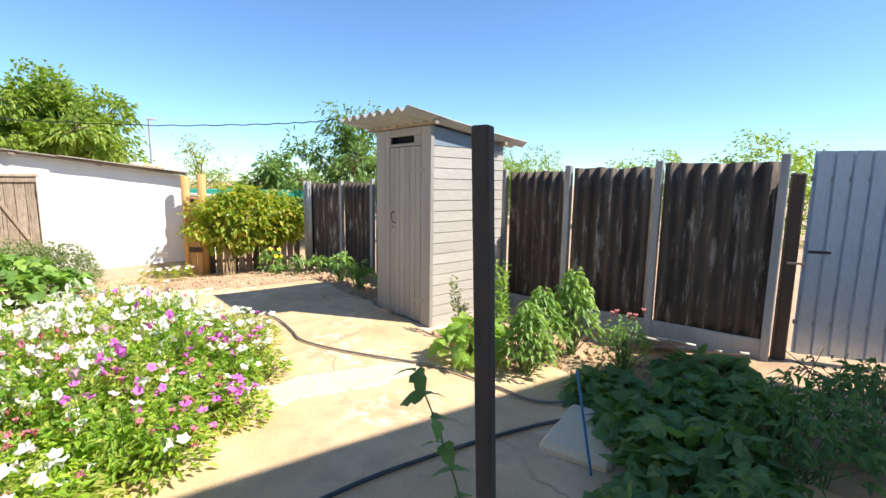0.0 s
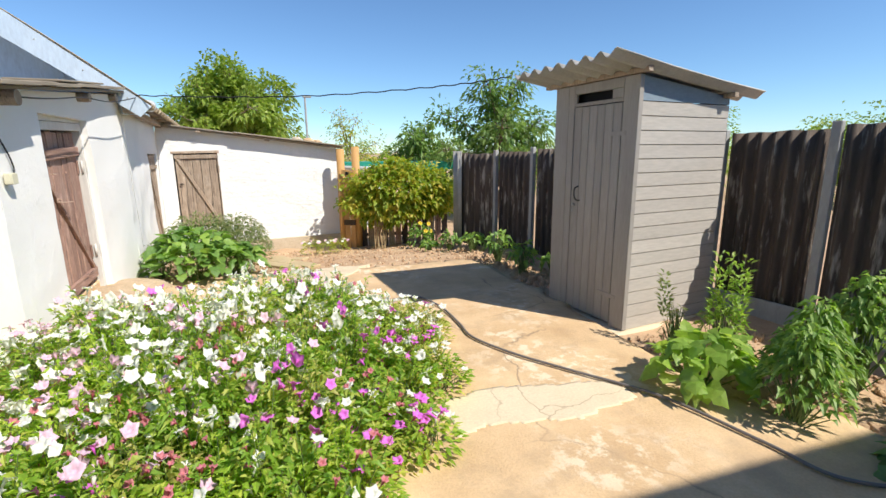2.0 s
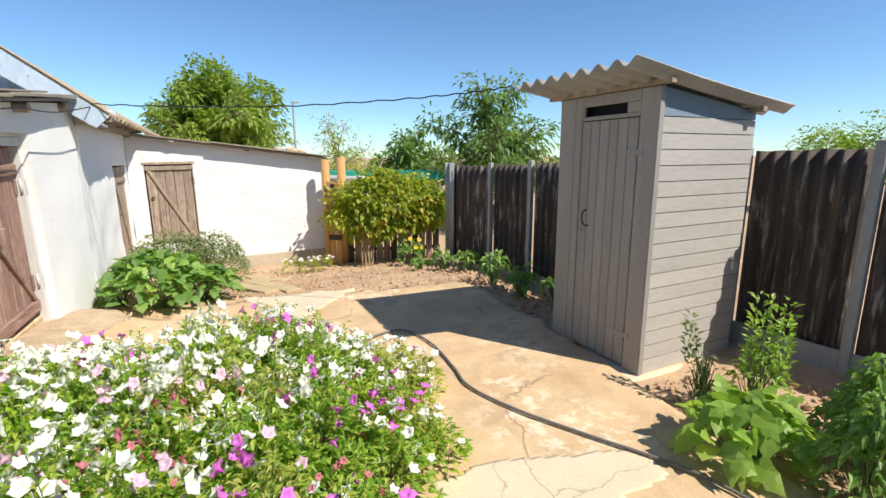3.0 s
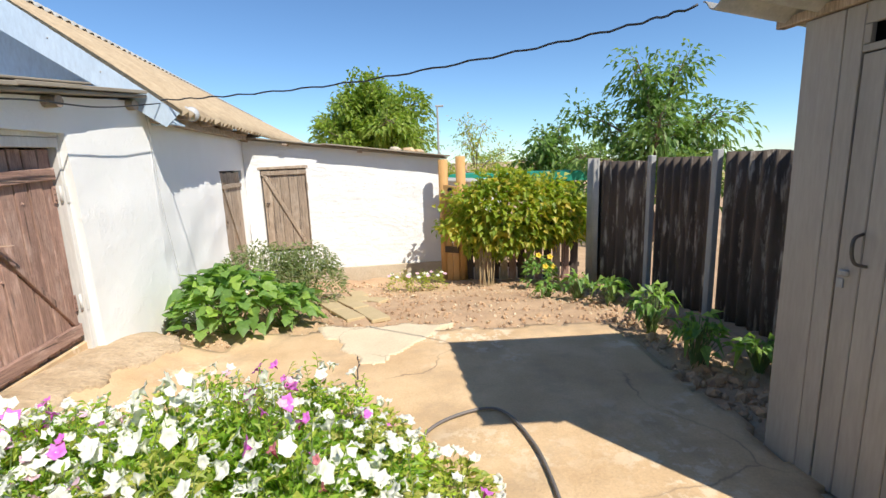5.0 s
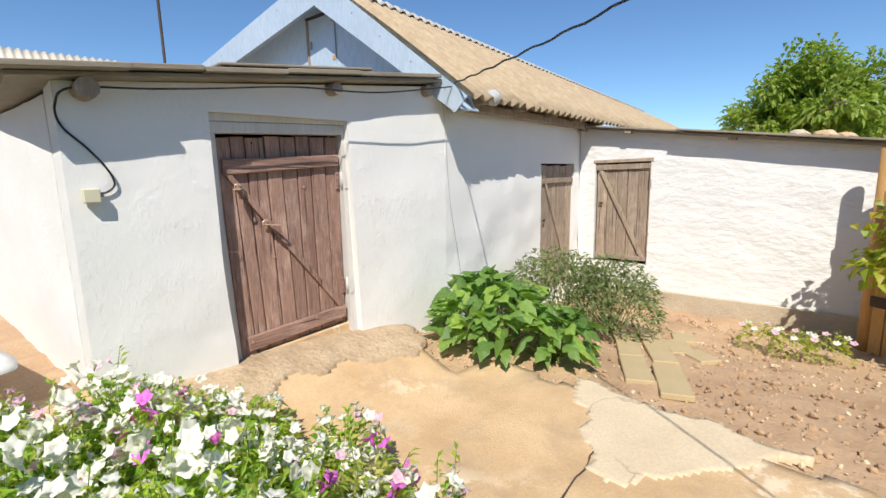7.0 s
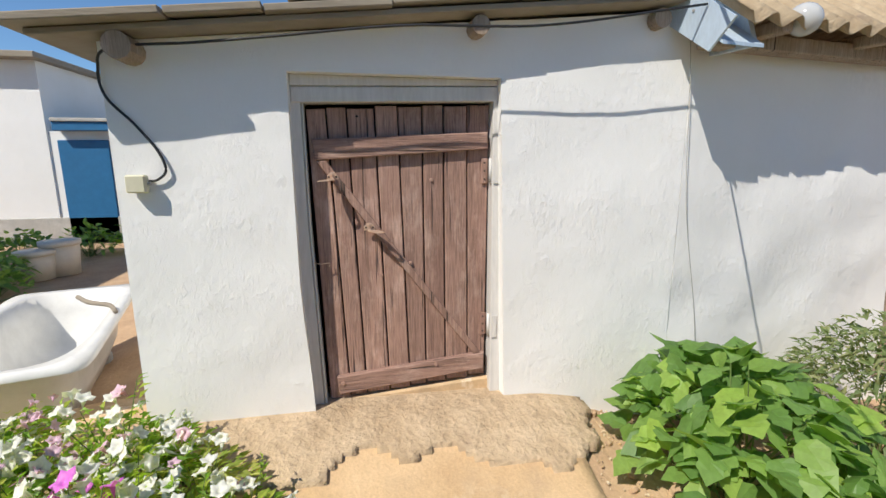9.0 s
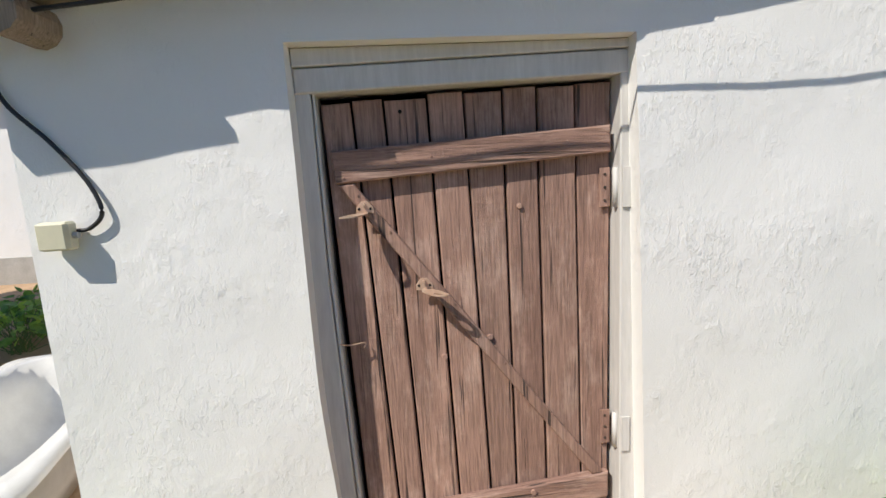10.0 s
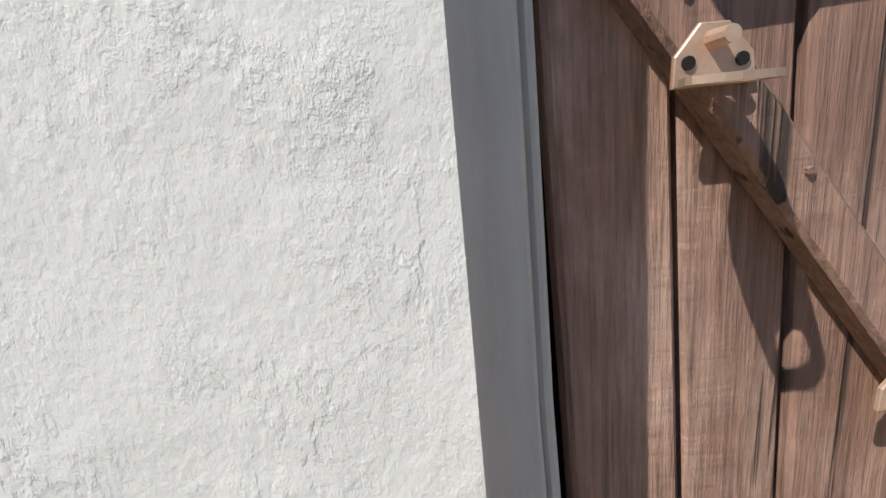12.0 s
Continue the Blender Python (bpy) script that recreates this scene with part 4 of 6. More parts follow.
    bmesh.ops.recalc_face_normals(b, faces=b.faces[:])
    part("gable_board", b, BLUEGREY, o, "blue-grey painted top board")
    part("corner_trim", slab(W - 0.001, W + 0.014, -0.002, 0.045, -0.015, 2.06, 0.003), GREYV_SHADED, o)
    part("back_wall", slab(0.04, W - 0.02, D - 0.025, D, -0.04, 1.90), GREY, o)
    part("left_wall", slab(0.04, 0.062, 0.024, D - 0.03, -0.05, 1.94), GREY, o)
    # slate roof sloping to the back
    v, f = corrugated(1.28, 1.75, 0.16, 0.028, 8, 0.008, 3, -0.015)
    m = Matrix.Translation((-0.13, -0.38, 2.17)) @ Matrix.Rotation(radians(-7.1), 4, "X")
    part("roof", mesh_of("roof", [m @ Vector(p) for p in v], f, SLATE, True), SLATE, o, "pale corrugated slate sheet")
    for y, z in ((-0.02, 2.105), (1.0, 1.96)):
        part("roof_batten", slab(-0.1, W + 0.1, y, y + 0.05, z - 0.04, z, 0.003, turn=None), OLDWOOD, o)


outhouse()

# ---- fence ----
POSTS = [(3.08, 9.58, 1.46), (3.338, 8.30, 1.48), (3.52, 7.385, 1.515), (3.70, 6.47, 1.55), (3.88, 5.56, 1.585), (4.05, 4.68, 1.635), (4.235, 3.84, 1.67), (4.53, 2.97, 1.705), (4.85, 2.04, 1.745)]


def fence():
    f = thing("fence", pose(0, 0, 0), "tall fence of blackened corrugated fibre-cement sheets between grey posts", "fence")
    for i, (p, q) in enumerate(zip(POSTS, POSTS[1:])):
        a, b = Vector(p[:2]), Vector(q[:2])
        fr = along(a, b)
        n = (b - a).length
        g0 = gz(*((a + b) / 2)) + 0.02
        low = 0.12
        v, fc = corrugated(n - 0.07, 1.66, (n - 0.07) / 7, 0.030, 10, 0.008, 5, 0.0, 0.02, i)
        top = (p[2] + q[2]) / 2 - 0.015
        m = fr @ Matrix.Translation((0.035, 0.03, top)) @ Matrix.Rotation(radians(-90), 4, "X")
        part("fence_sheet", mesh_of("fence_sheet", [m @ Vector(c) for c in v], fc, FENCE, True), FENCE, f)
        w = 0.034
        part("fence_post", slab(n - w, n + w, -0.045, 0.02, gz(*b) - 0.2, q[2] + 0.03, 0.006, turn=fr), POST, f, "grey square post")
        if i >= 5:
            part("base_board", slab(0.03, n - 0.03, -0.03, 0.0, g0 - 0.1, g0 + 0.13, 0.006, turn=fr), POST, f, "grey slab along the fence's foot")
    fr = along(POSTS[0][:2], POSTS[1][:2])
    v, fc = corrugated(0.30, 1.75, 0.15, 0.02, 8, 0.007, 2)
    m = fr @ Matrix.Translation((-0.05, -0.045, 1.50)) @ Matrix.Rotation(radians(-90), 4, "X")
    part("corner_sheet", mesh_of("corner_sheet", [m @ Vector(c) for c in v], fc, SLATE, True), SLATE, f, "pale grey corrugated strip at the fence's end")


fence()
FG = along((5.02, 1.90), (5.75, 0.92))


def gate():
    p = thing("gate_post", along((4.90, 1.99), (4.96, 1.91)), "dark split timber gate post", "post")
    part("timber", slab(0.0, 0.10, 0.0, 0.09, -0.2, 1.62, 0.015), DARKWOOD, p)
    part("drop_bolt", slab(0.02, 0.16, -0.02, 0.0, 0.84, 0.86, 0.003), OLDWOOD, p)
    g = thing("metal_gate", FG, "closed blue-grey ribbed sheet-metal gate with a dark handle", "gate")
    W = 1.22
    verts, faces = [], []
    xs = []
    x = 0.0
    while x < W:
        for dx, y in ((0.0, 0.0), (0.008, 0.022), (0.022, 0.022), (0.030, 0.0), (0.095, 0.0)):
            xs.append((x + dx, y))
        x += 0.125
    for z in (0.04, 1.80):
        for q, y in xs:
            verts.append((q, y, z))
        for q, y in xs:
            verts.append((q, y + 0.004, z))
    n = len(xs)
    for i in range(n - 1):
        faces.append((i, i + 1, 2 * n + i + 1, 2 * n + i))
        faces.append((n + i, 3 * n + i, 3 * n + i + 1, n + i + 1))
    part("sheet", mesh_of("sheet", verts, faces, TIN), TIN, g)
    part("rail", slab(0.0, W, 0.02, 0.05, 0.3, 0.34, 0.003), POST, g)
    part("rail", slab(0.0, W, 0.02, 0.05, 1.55, 1.59, 0.003), POST, g)
    part("handle", slab(0.03, 0.19, -0.022, -0.004, 0.94, 0.962, 0.005), CABLE, g, "dark flat handle")
    p2 = copy_thing(p, FG @ pose(W + 0.03, 0, 0))


gate()

# ---- stake, hoses, cable ----
st = tagged(part("stake", slab(-0.021, 0.021, -0.017, 0.017, -0.3, 1.60, 0.003), DARKWOOD, None, at=pose(0.885, 1.03, 0.0, -1.6, -1.6, 35)), "dark weathered wooden stake standing in the paving's edge", "stake")


def hose(name, pts, r, material, label, lift=0.02):
    line = smooth_line([(x, y, gz(x, y) + lift + r) for x, y in pts], 10)
    tagged(part(name, mesh_of(name, *tube(line, r, 8), material, True), None), label, "hose")


hose("garden_hose", [(0.95, 4.9), (0.80, 5.3), (0.93, 5.58), (1.26, 5.70), (1.42, 5.33), (1.45, 4.82), (1.45, 4.50), (1.62, 4.12), (1.88, 3.74), (2.2, 3.28), (2.36, 2.75), (2.44, 2.45), (2.75, 2.25)], 0.0095, RUBBER, "grey rubber garden hose snaking over the paving")
hose("water_pipe", [(-0.9, 1.55), (0.1, 2.1), (0.9, 2.26), (1.47, 2.28), (2.2, 2.21), (2.9, 2.03), (3.5, 1.9)], 0.012, RUBBER2, "dark thick water pipe lying on the paving")
tagged(part("blue_rod", mesh_of("blue_rod", *tube([(2.12, 1.72, 0.0), (2.19, 1.91, 0.5)], 0.008, 6), BLUE), None), "thin blue rod leaning among the plants", "rod")
line = [Vector(p) for p in ((-1.44, 7.36, 2.13), (-0.6, 6.95, 2.09), (0.4, 6.47, 2.075), (1.3, 5.98, 2.105), (1.9, 5.62, 2.145), (2.20, 5.44, 2.185))]
wob = [p + Vector((0, 0, 0.006 * math.sin(k * 1.7))) for k, p in enumerate(smooth_line(line, 12))]
tagged(part("overhead_cable", mesh_of("overhead_cable", *tube(wob, 0.006, 6), CABLE, True), None), "black electric cable slung from the house to the outhouse", "cable")
low = smooth_line([(-1.44, 7.33, 2.10), (-1.45, 6.6, 1.985), (-1.46, 6.0, 1.96), (-1.46, 5.5, 1.90), (-1.48, 5.2, 1.87), (-1.52, 4.90, 1.85), (-1.56, 4.835, 1.78), (-1.57, 4.845, 1.68), (-1.575, 4.93, 1.58), (-1.578, 5.0, 1.48), (-1.578, 5.025, 1.40), (-1.578, 4.99, 1.36), (-1.578, 4.95, 1.355)], 8)
tagged(part("wall_cable", mesh_of("wall_cable", *tube(low, 0.0055, 6), CABLE, True), None), "black cable hung under the shed's eave down to a junction box", "cable")
jb = thing("junction_box", FA @ pose(0.09, -0.008, 1.345), "small cream plastic junction box on the whitewashed wall", "junction box")
part("body", slab(-0.037, 0.037, -0.04, 0.0, -0.036, 0.036, 0.006), CREAM, jb)
part("lid", slab(-0.034, 0.034, -0.047, -0.04, -0.033, 0.033, 0.003), CREAM, jb)
part("gland", mesh_of("gland", *tube([(0.037, -0.02, 0), (0.05, -0.02, 0)], 0.008, 8), POST), POST, jb)
lb = thing("wall_lamp", pose(-1.49, 7.86, 2.09), "bare round glass bulb in a holder under the eave", "lamp")
b = bmesh.new()
bmesh.ops.create_uvsphere(b, u_segments=20, v_segments=14, radius=0.072)
part("glass", b, BULB, lb, "clear round glass bulb", pose(0.05, -0.02, -0.03), True)
part("holder", mesh_of("holder", *tube([(-0.02, 0.01, 0.03), (0.02, -0.01, 0.0)], 0.026, 10), SLATE), SLATE, lb)
hang = smooth_line([(-1.63, 7.40, 2.08), (-1.62, 7.42, 1.8), (-1.63, 7.47, 1.2), (-1.65, 7.60, 0.6), (-1.66, 7.66, 0.2)], 6)
tagged(part("hanging_wire", mesh_of("hanging_wire", *tube(hang, 0.002, 5), SLATE, True), None), "thin grey wire hanging down the wall", "wire")

# ---- bathtub and the far yard ----


def bathtub():
    t = thing("bathtub", pose(-2.32, 4.03, 0.0, 0, 0, 15), "white enamelled bathtub standing outdoors on the paving", "bathtub")
    verts, faces = [], []
    n = 32
    rings = ((0.775, 0.36, 0.52, 0.04), (0.775, 0.36, 0.55, 0.04), (0.70, 0.29, 0.55, 0.10), (0.66, 0.26, 0.42, 0.12), (0.58, 0.22, 0.22, 0.14), (0.45, 0.14, 0.17, 0.12))
    out = ((0.775, 0.36, 0.52, 0.04), (0.70, 0.29, 0.50, 0.10), (0.66, 0.26, 0.30, 0.14), (0.55, 0.18, 0.12, 0.14))

    def ring(a, b, z, r):
        lo = len(verts)
        for k in range(n):
            th = 2 * math.pi * k / n
            c, s = math.cos(th), math.sin(th)
            p = 0.16 if r < 0.08 else 0.5
            verts.append((a * math.copysign(abs(c) ** p, c), b * math.copysign(abs(s) ** p, s), z))
        return lo
    for seq, flip in ((rings, False), (out, True)):
        prev = None
        for q in seq:
            cur = ring(*q)
            if prev is not None:
                for k in range(n):
                    fc = (prev + k, prev + (k + 1) % n, cur + (k + 1) % n, cur + k)
                    faces.append(fc[::-1] if flip else fc)
            prev = cur
        faces.append(tuple(prev + k for k in range(n)) if not flip else tuple(prev + k for k in range(n))[::-1])
    part("basin", mesh_of("basin", verts, faces, ENAMEL, True), ENAMEL, t)
    for x in (-0.45, 0.45):
        for y in (-0.16, 0.16):
            part("foot", slab(x - 0.04, x + 0.04, y - 0.03, y + 0.03, -0.05, 0.16, 0.01), POST, t)
    tagged(part("rope", mesh_of("rope", *tube(smooth_line([(-2.75, 3.98, 0.572), (-2.6, 4.12, 0.575), (-2.52, 4.27, 0.572), (-2.4, 4.36, 0.565)]), 0.014, 6), EAVE, True), None), "frayed grey rope over the bathtub's rim", "rope")


bathtub()


def neighbour():
    h = thing("neighbour_house", pose(-8.8, 0, 0, 0, 0, 0), "long whitewashed neighbouring house with a blue eave", "house")
    part("wall", slab(-4, 0, -9, 5.5, -0.3, 1.95), WASH, h)
    part("tall_wall", slab(-4, 0.03, -9, 0.55, -0.3, 3.1), WASH, h)
    part("tall_eave", slab(-4, 0.3, -9, 0.7, 3.1, 3.2, 0.01), EAVE, h)
    part("plinth", slab(0.0, 0.05, -9, 2.4, -0.3, 0.45, 0.01), SLATE, h, "grey cement plinth")
    part("eave", slab(-0.2, 0.22, 0.74, 5.7, 1.95, 2.10, 0.01), BLUE, h, "bright blue eave board")
    part("roof", slab(-4, 0.25, 0.74, 5.7, 2.10, 2.16, 0.01), SLATE, h)
    part("door", slab(0.0, 0.05, 0.7, 1.5, -0.1, 1.8, 0.01), BLUE, h, "dark blue door")
    n = thing("far_shed", pose(-12.0, 4.25, 0), "far shed with a cream corrugated roof and grey gable", "shed")
    v, f = corrugated(2.6, 1.3, 0.15, 0.024, 6)
    m = pose(0.0, 0.3, 3.78, 0, 0, 90) @ Matrix.Rotation(radians(26), 4, "X")
    part("roof", mesh_of("roof", [m @ Vector(p) for p in v], f, CREAMPALE, True), CREAMPALE, n, "cream corrugated roof")
    part("wall", slab(-2.4, -0.1, 0.35, 2.8, -0.3, 3.76), WASH, n)
    part("barge_board", slab(-1.2, 0.03, -0.04, 0.0, -0.10, 0.03, 0.004, turn=pose(0.0, 0.27, 3.80, 0, 26, 0)), SLATE, n, "grey barge board")
    w = thing("far_screen", pose(-12.0, 3.45, 0), "pale blue corrugated sheet screen beyond the shed", "screen")
    v, f = corrugated(0.75, 1.2, 0.10, 0.02, 6)
    m = pose(0, 0, 4.07, 0, 0, 90) @ Matrix.Rotation(radians(-90), 4, "X")
    part("sheet", mesh_of("sheet", [m @ Vector(p) for p in v], f, GABLE, True), GABLE, w)
    for y in (0.05, 0.70):
        part("post", slab(-0.10, -0.03, y - 0.035, y + 0.035, -0.3, 4.0, 0.006), SLATE, w)


neighbour()


def bucket(x, y, h, r, label):
    b = thing("bucket", pose(x, y, gz(x, y) - 0.02), label, "bucket", "buckets in the side garden")
    part("shell", mesh_of("shell", *tube([(0, 0, 0), (0, 0, h)], r, 20, 1.18), CREAMPALE, True), CREAMPALE, b)
    part("rim", mesh_of("rim", *tube([(0, 0, h - 0.05), (0, 0, h + 0.01)], r * 1.26, 20), CREAMPALE, True), CREAMPALE, b)


bucket(-5.95, 1.80, 0.36, 0.17, "dirty cream plastic bucket beside the tomato plants")
bucket(-6.20, 1.95, 0.44, 0.18, "taller cream plastic bucket standing behind another bucket")
# unseen house added behind the walk: its tall eave shades the yard's near end
hb = thing("rear_house", pose(0, 0, 0), "tall whitewashed house added out of view to shade the yard", "house")
part("wall", slab(-5.0, 6.8, -4.0, -1.0, -0.3, 5.1), WASH, hb)
part("roof", slab(-5.2, 7.1, -4.2, -0.70, 5.1, 5.24, 0.01), EAVE, hb)


# ---- plants ----
RNG = np.random.default_rng(11)


def unit(a):
    return a / np.maximum(np.linalg.norm(a, axis=1, keepdims=True), 1e-9)


def leaves(P, D, L, W, droop=0.25, fold=0.25, lobes=False):
    """Folded leaves at P towards D, with lengths L and widths W; lobes: a broad notched blade."""
    n = len(P)
    L, W = np.broadcast_to(L, n)[:, None], np.broadcast_to(W, n)[:, None]
    D = unit(D)
    up = unit(np.array([0, 0, 1.0]) + RNG.normal(0, 0.35, (n, 3)))
    S = unit(np.cross(D, up))
    N = np.cross(S, D)
    dz = np.array([0, 0, -1.0])
    if lobes:
        def at(f, w, rise, drop):
            return P + D * L * f + S * W * w + N * W * fold * rise + dz * L * droop * drop
        rows = [P, at(0.10, 0.34, 0.5, 0.05), at(0.16, 0, 0, 0), at(0.10, -0.34, 0.5, 0.05),
                at(0.32, 0.50, 0.6, 0.25), at(0.36, 0, 0, 0.08), at(0.32, -0.50, 0.6, 0.25),
                at(0.48, 0.33, 0.4, 0.28), at(0.48, -0.33, 0.4, 0.28),
                at(0.62, 0.38, 0.3, 0.52), at(0.62, 0, 0, 0.30), at(0.62, -0.38, 0.3, 0.52),
                at(0.82, 0.17, 0.1, 0.72), at(0.82, -0.17, 0.1, 0.72), at(1.0, 0, 0, 1.0)]
        tri = [(0, 1, 2), (0, 2, 3), (1, 4, 5, 2), (2, 5, 6, 3), (4, 7, 5), (5, 8, 6), (7, 9, 10, 5), (5, 10, 11, 8), (9, 12, 10), (10, 13, 11), (12, 14, 10), (10, 14, 13)]
    else:
        rows = [P, P + D * L * 0.42 + S * W * 0.5 + N * W * fold, P + D * L * 0.5 + dz * L * droop * 0.2, P + D * L * 0.42 - S * W * 0.5 + N * W * fold, P + D * L + dz * L * droop]
        tri = [(0, 1, 2), (0, 2, 3), (1, 4, 2), (3, 2, 4)]
    k = len(rows)
    V = np.stack(rows, 1).reshape(-1, 3)
    F = [tuple(int(i + k * j) for i in t) for j in range(n) for t in tri]
    return V.tolist(), F


def mound(n, rx, ry, h, low=0.1):
    """Points in a dome, denser at its surface, and the way outwards."""
    a = RNG.uniform(0, 2 * math.pi, n)
    t = RNG.uniform(0, 1, n) ** 0.5
    r = RNG.uniform(0.55, 1.0, n)
    z = low + (1 - low) * np.sqrt(np.maximum(0, 1 - t * t)) * r
    P = np.stack([rx * t * np.cos(a) * (0.6 + 0.4 * r), ry * t * np.sin(a) * (0.6 + 0.4 * r), h * z], 1)
    D = np.stack([np.cos(a) * (0.4 + t), np.sin(a) * (0.4 + t), RNG.uniform(-0.25, 0.9, n)], 1)
    return P, D


def stems(targets, base_r, r, n_sides=4):
    lots = []
    for p in targets:
        b = Vector((RNG.normal(0, base_r), RNG.normal(0, base_r), -0.03))
        p = Vector(p)
        lots.append(tube([b, (b + p) / 2 + Vector((0, 0, 0.06 * p.z)), p], r, n_sides, 0.5))
    return join(*lots)


def blossom_mesh(name, material, R=0.036):
    """Trumpet flower: five-lobed frilled disc over a funnel."""
    n = 15
    verts, faces = [(0, 0, -0.016)], []
    rings = ((0.28, -0.003), (0.70, 0.008), (1.0, 0.004))
    for ring, (rr, zz) in enumerate(rings):
        for k in range(n):
            a = 2 * math.pi * k / n
            lob = 1 - 0.075 * (1 - math.cos(5 * a)) * ring
            verts.append((R * rr * lob * math.cos(a), R * rr * lob * math.sin(a), zz + 0.0035 * ring * math.sin(5 * a + 1)))
    faces += [(0, 1 + k, 1 + (k + 1) % n) for k in range(n)]
    for ring in (0, 1):
        b = 1 + ring * n
        faces += [(b + k, b + n + k, b + n + (k + 1) % n, b + (k + 1) % n) for k in range(n)]
    lo = len(verts)
    for k in range(5):
        a = 2 * math.pi * k / 5
        verts.append((0.009 * math.cos(a), 0.009 * math.sin(a), -0.006))
    verts.append((0, 0, -0.05))
    faces += [(lo + k, lo + (k + 1) % 5, lo + 5) for k in range(5)]
    return mesh_of(name, verts, faces, material, True)


BLOOM = {"white": blossom_mesh("white_blossom", P_WHITE), "pink": blossom_mesh("pink_blossom", P_PINK), "mag": blossom_mesh("magenta_blossom", P_MAG), "red": blossom_mesh("rose_blossom", P_RED, 0.022)}
PET = []
for k in range(9):
    P, D = mound(250, 0.20, 0.20, 0.34, 0.05)
    lv = leaves(P, D, RNG.uniform(0.035, 0.072, 250), RNG.uniform(0.017, 0.032, 250), 0.25)
    tips = []
    for q in range(4):
        a, r = RNG.uniform(0, 6.28), RNG.uniform(0.02, 0.17)
        top = RNG.uniform(0.33, 0.44)
        m = 16
        z = np.linspace(0.22, top, m)
        turn = RNG.uniform(0, 6.28, m)
        lean = 1 + 0.5 * (z - 0.2) / 0.3
        Q = np.stack([r * np.cos(a) * lean, r * np.sin(a) * lean, z], 1)
        E = np.stack([np.cos(turn), np.sin(turn), RNG.uniform(0.1, 0.9, m)], 1)
        lv = join(lv, leaves(Q, E, RNG.uniform(0.025, 0.055, m), RNG.uniform(0.010, 0.020, m), 0.2))
        tips.append(Q[-1])
    sm = stems(list(P[::9]) + tips, 0.03, 0.003)
    PET.append([mesh_of("foliage", lv[0], lv[1], mat) for mat in (L_PET, L_PETFRESH, L_PETDRY)] + [mesh_of("stems", sm[0], sm[1], STEM)])
BED = [(-1.30, 5.26), (-0.6, 5.55), (0.30, 5.60), (0.80, 5.28), (1.10, 4.75), (1.04, 4.10), (0.76, 3.35), (0.42, 2.92), (0.05, 2.62), (-0.35, 2.25), (-1.0, 1.95), (-1.5, 2.4), (-1.5, 4.2)]


def in_bed(x, y):
    """Signed distance to the bed's outline, positive inside."""
    inside, best = False, 9.0
    for (ax, ay), (bx, by) in zip(BED, BED[1:] + BED[:1]):
        if (ay > y) != (by > y) and x < (bx - ax) * (y - ay) / (by - ay) + ax:
            inside = not inside
        t = max(0, min(1, ((x - ax) * (bx - ax) + (y - ay) * (by - ay)) / ((bx - ax) ** 2 + (by - ay) ** 2)))
        best = min(best, math.hypot(x - ax - t * (bx - ax), y - ay - t * (by - ay)))
    return best if inside else -best


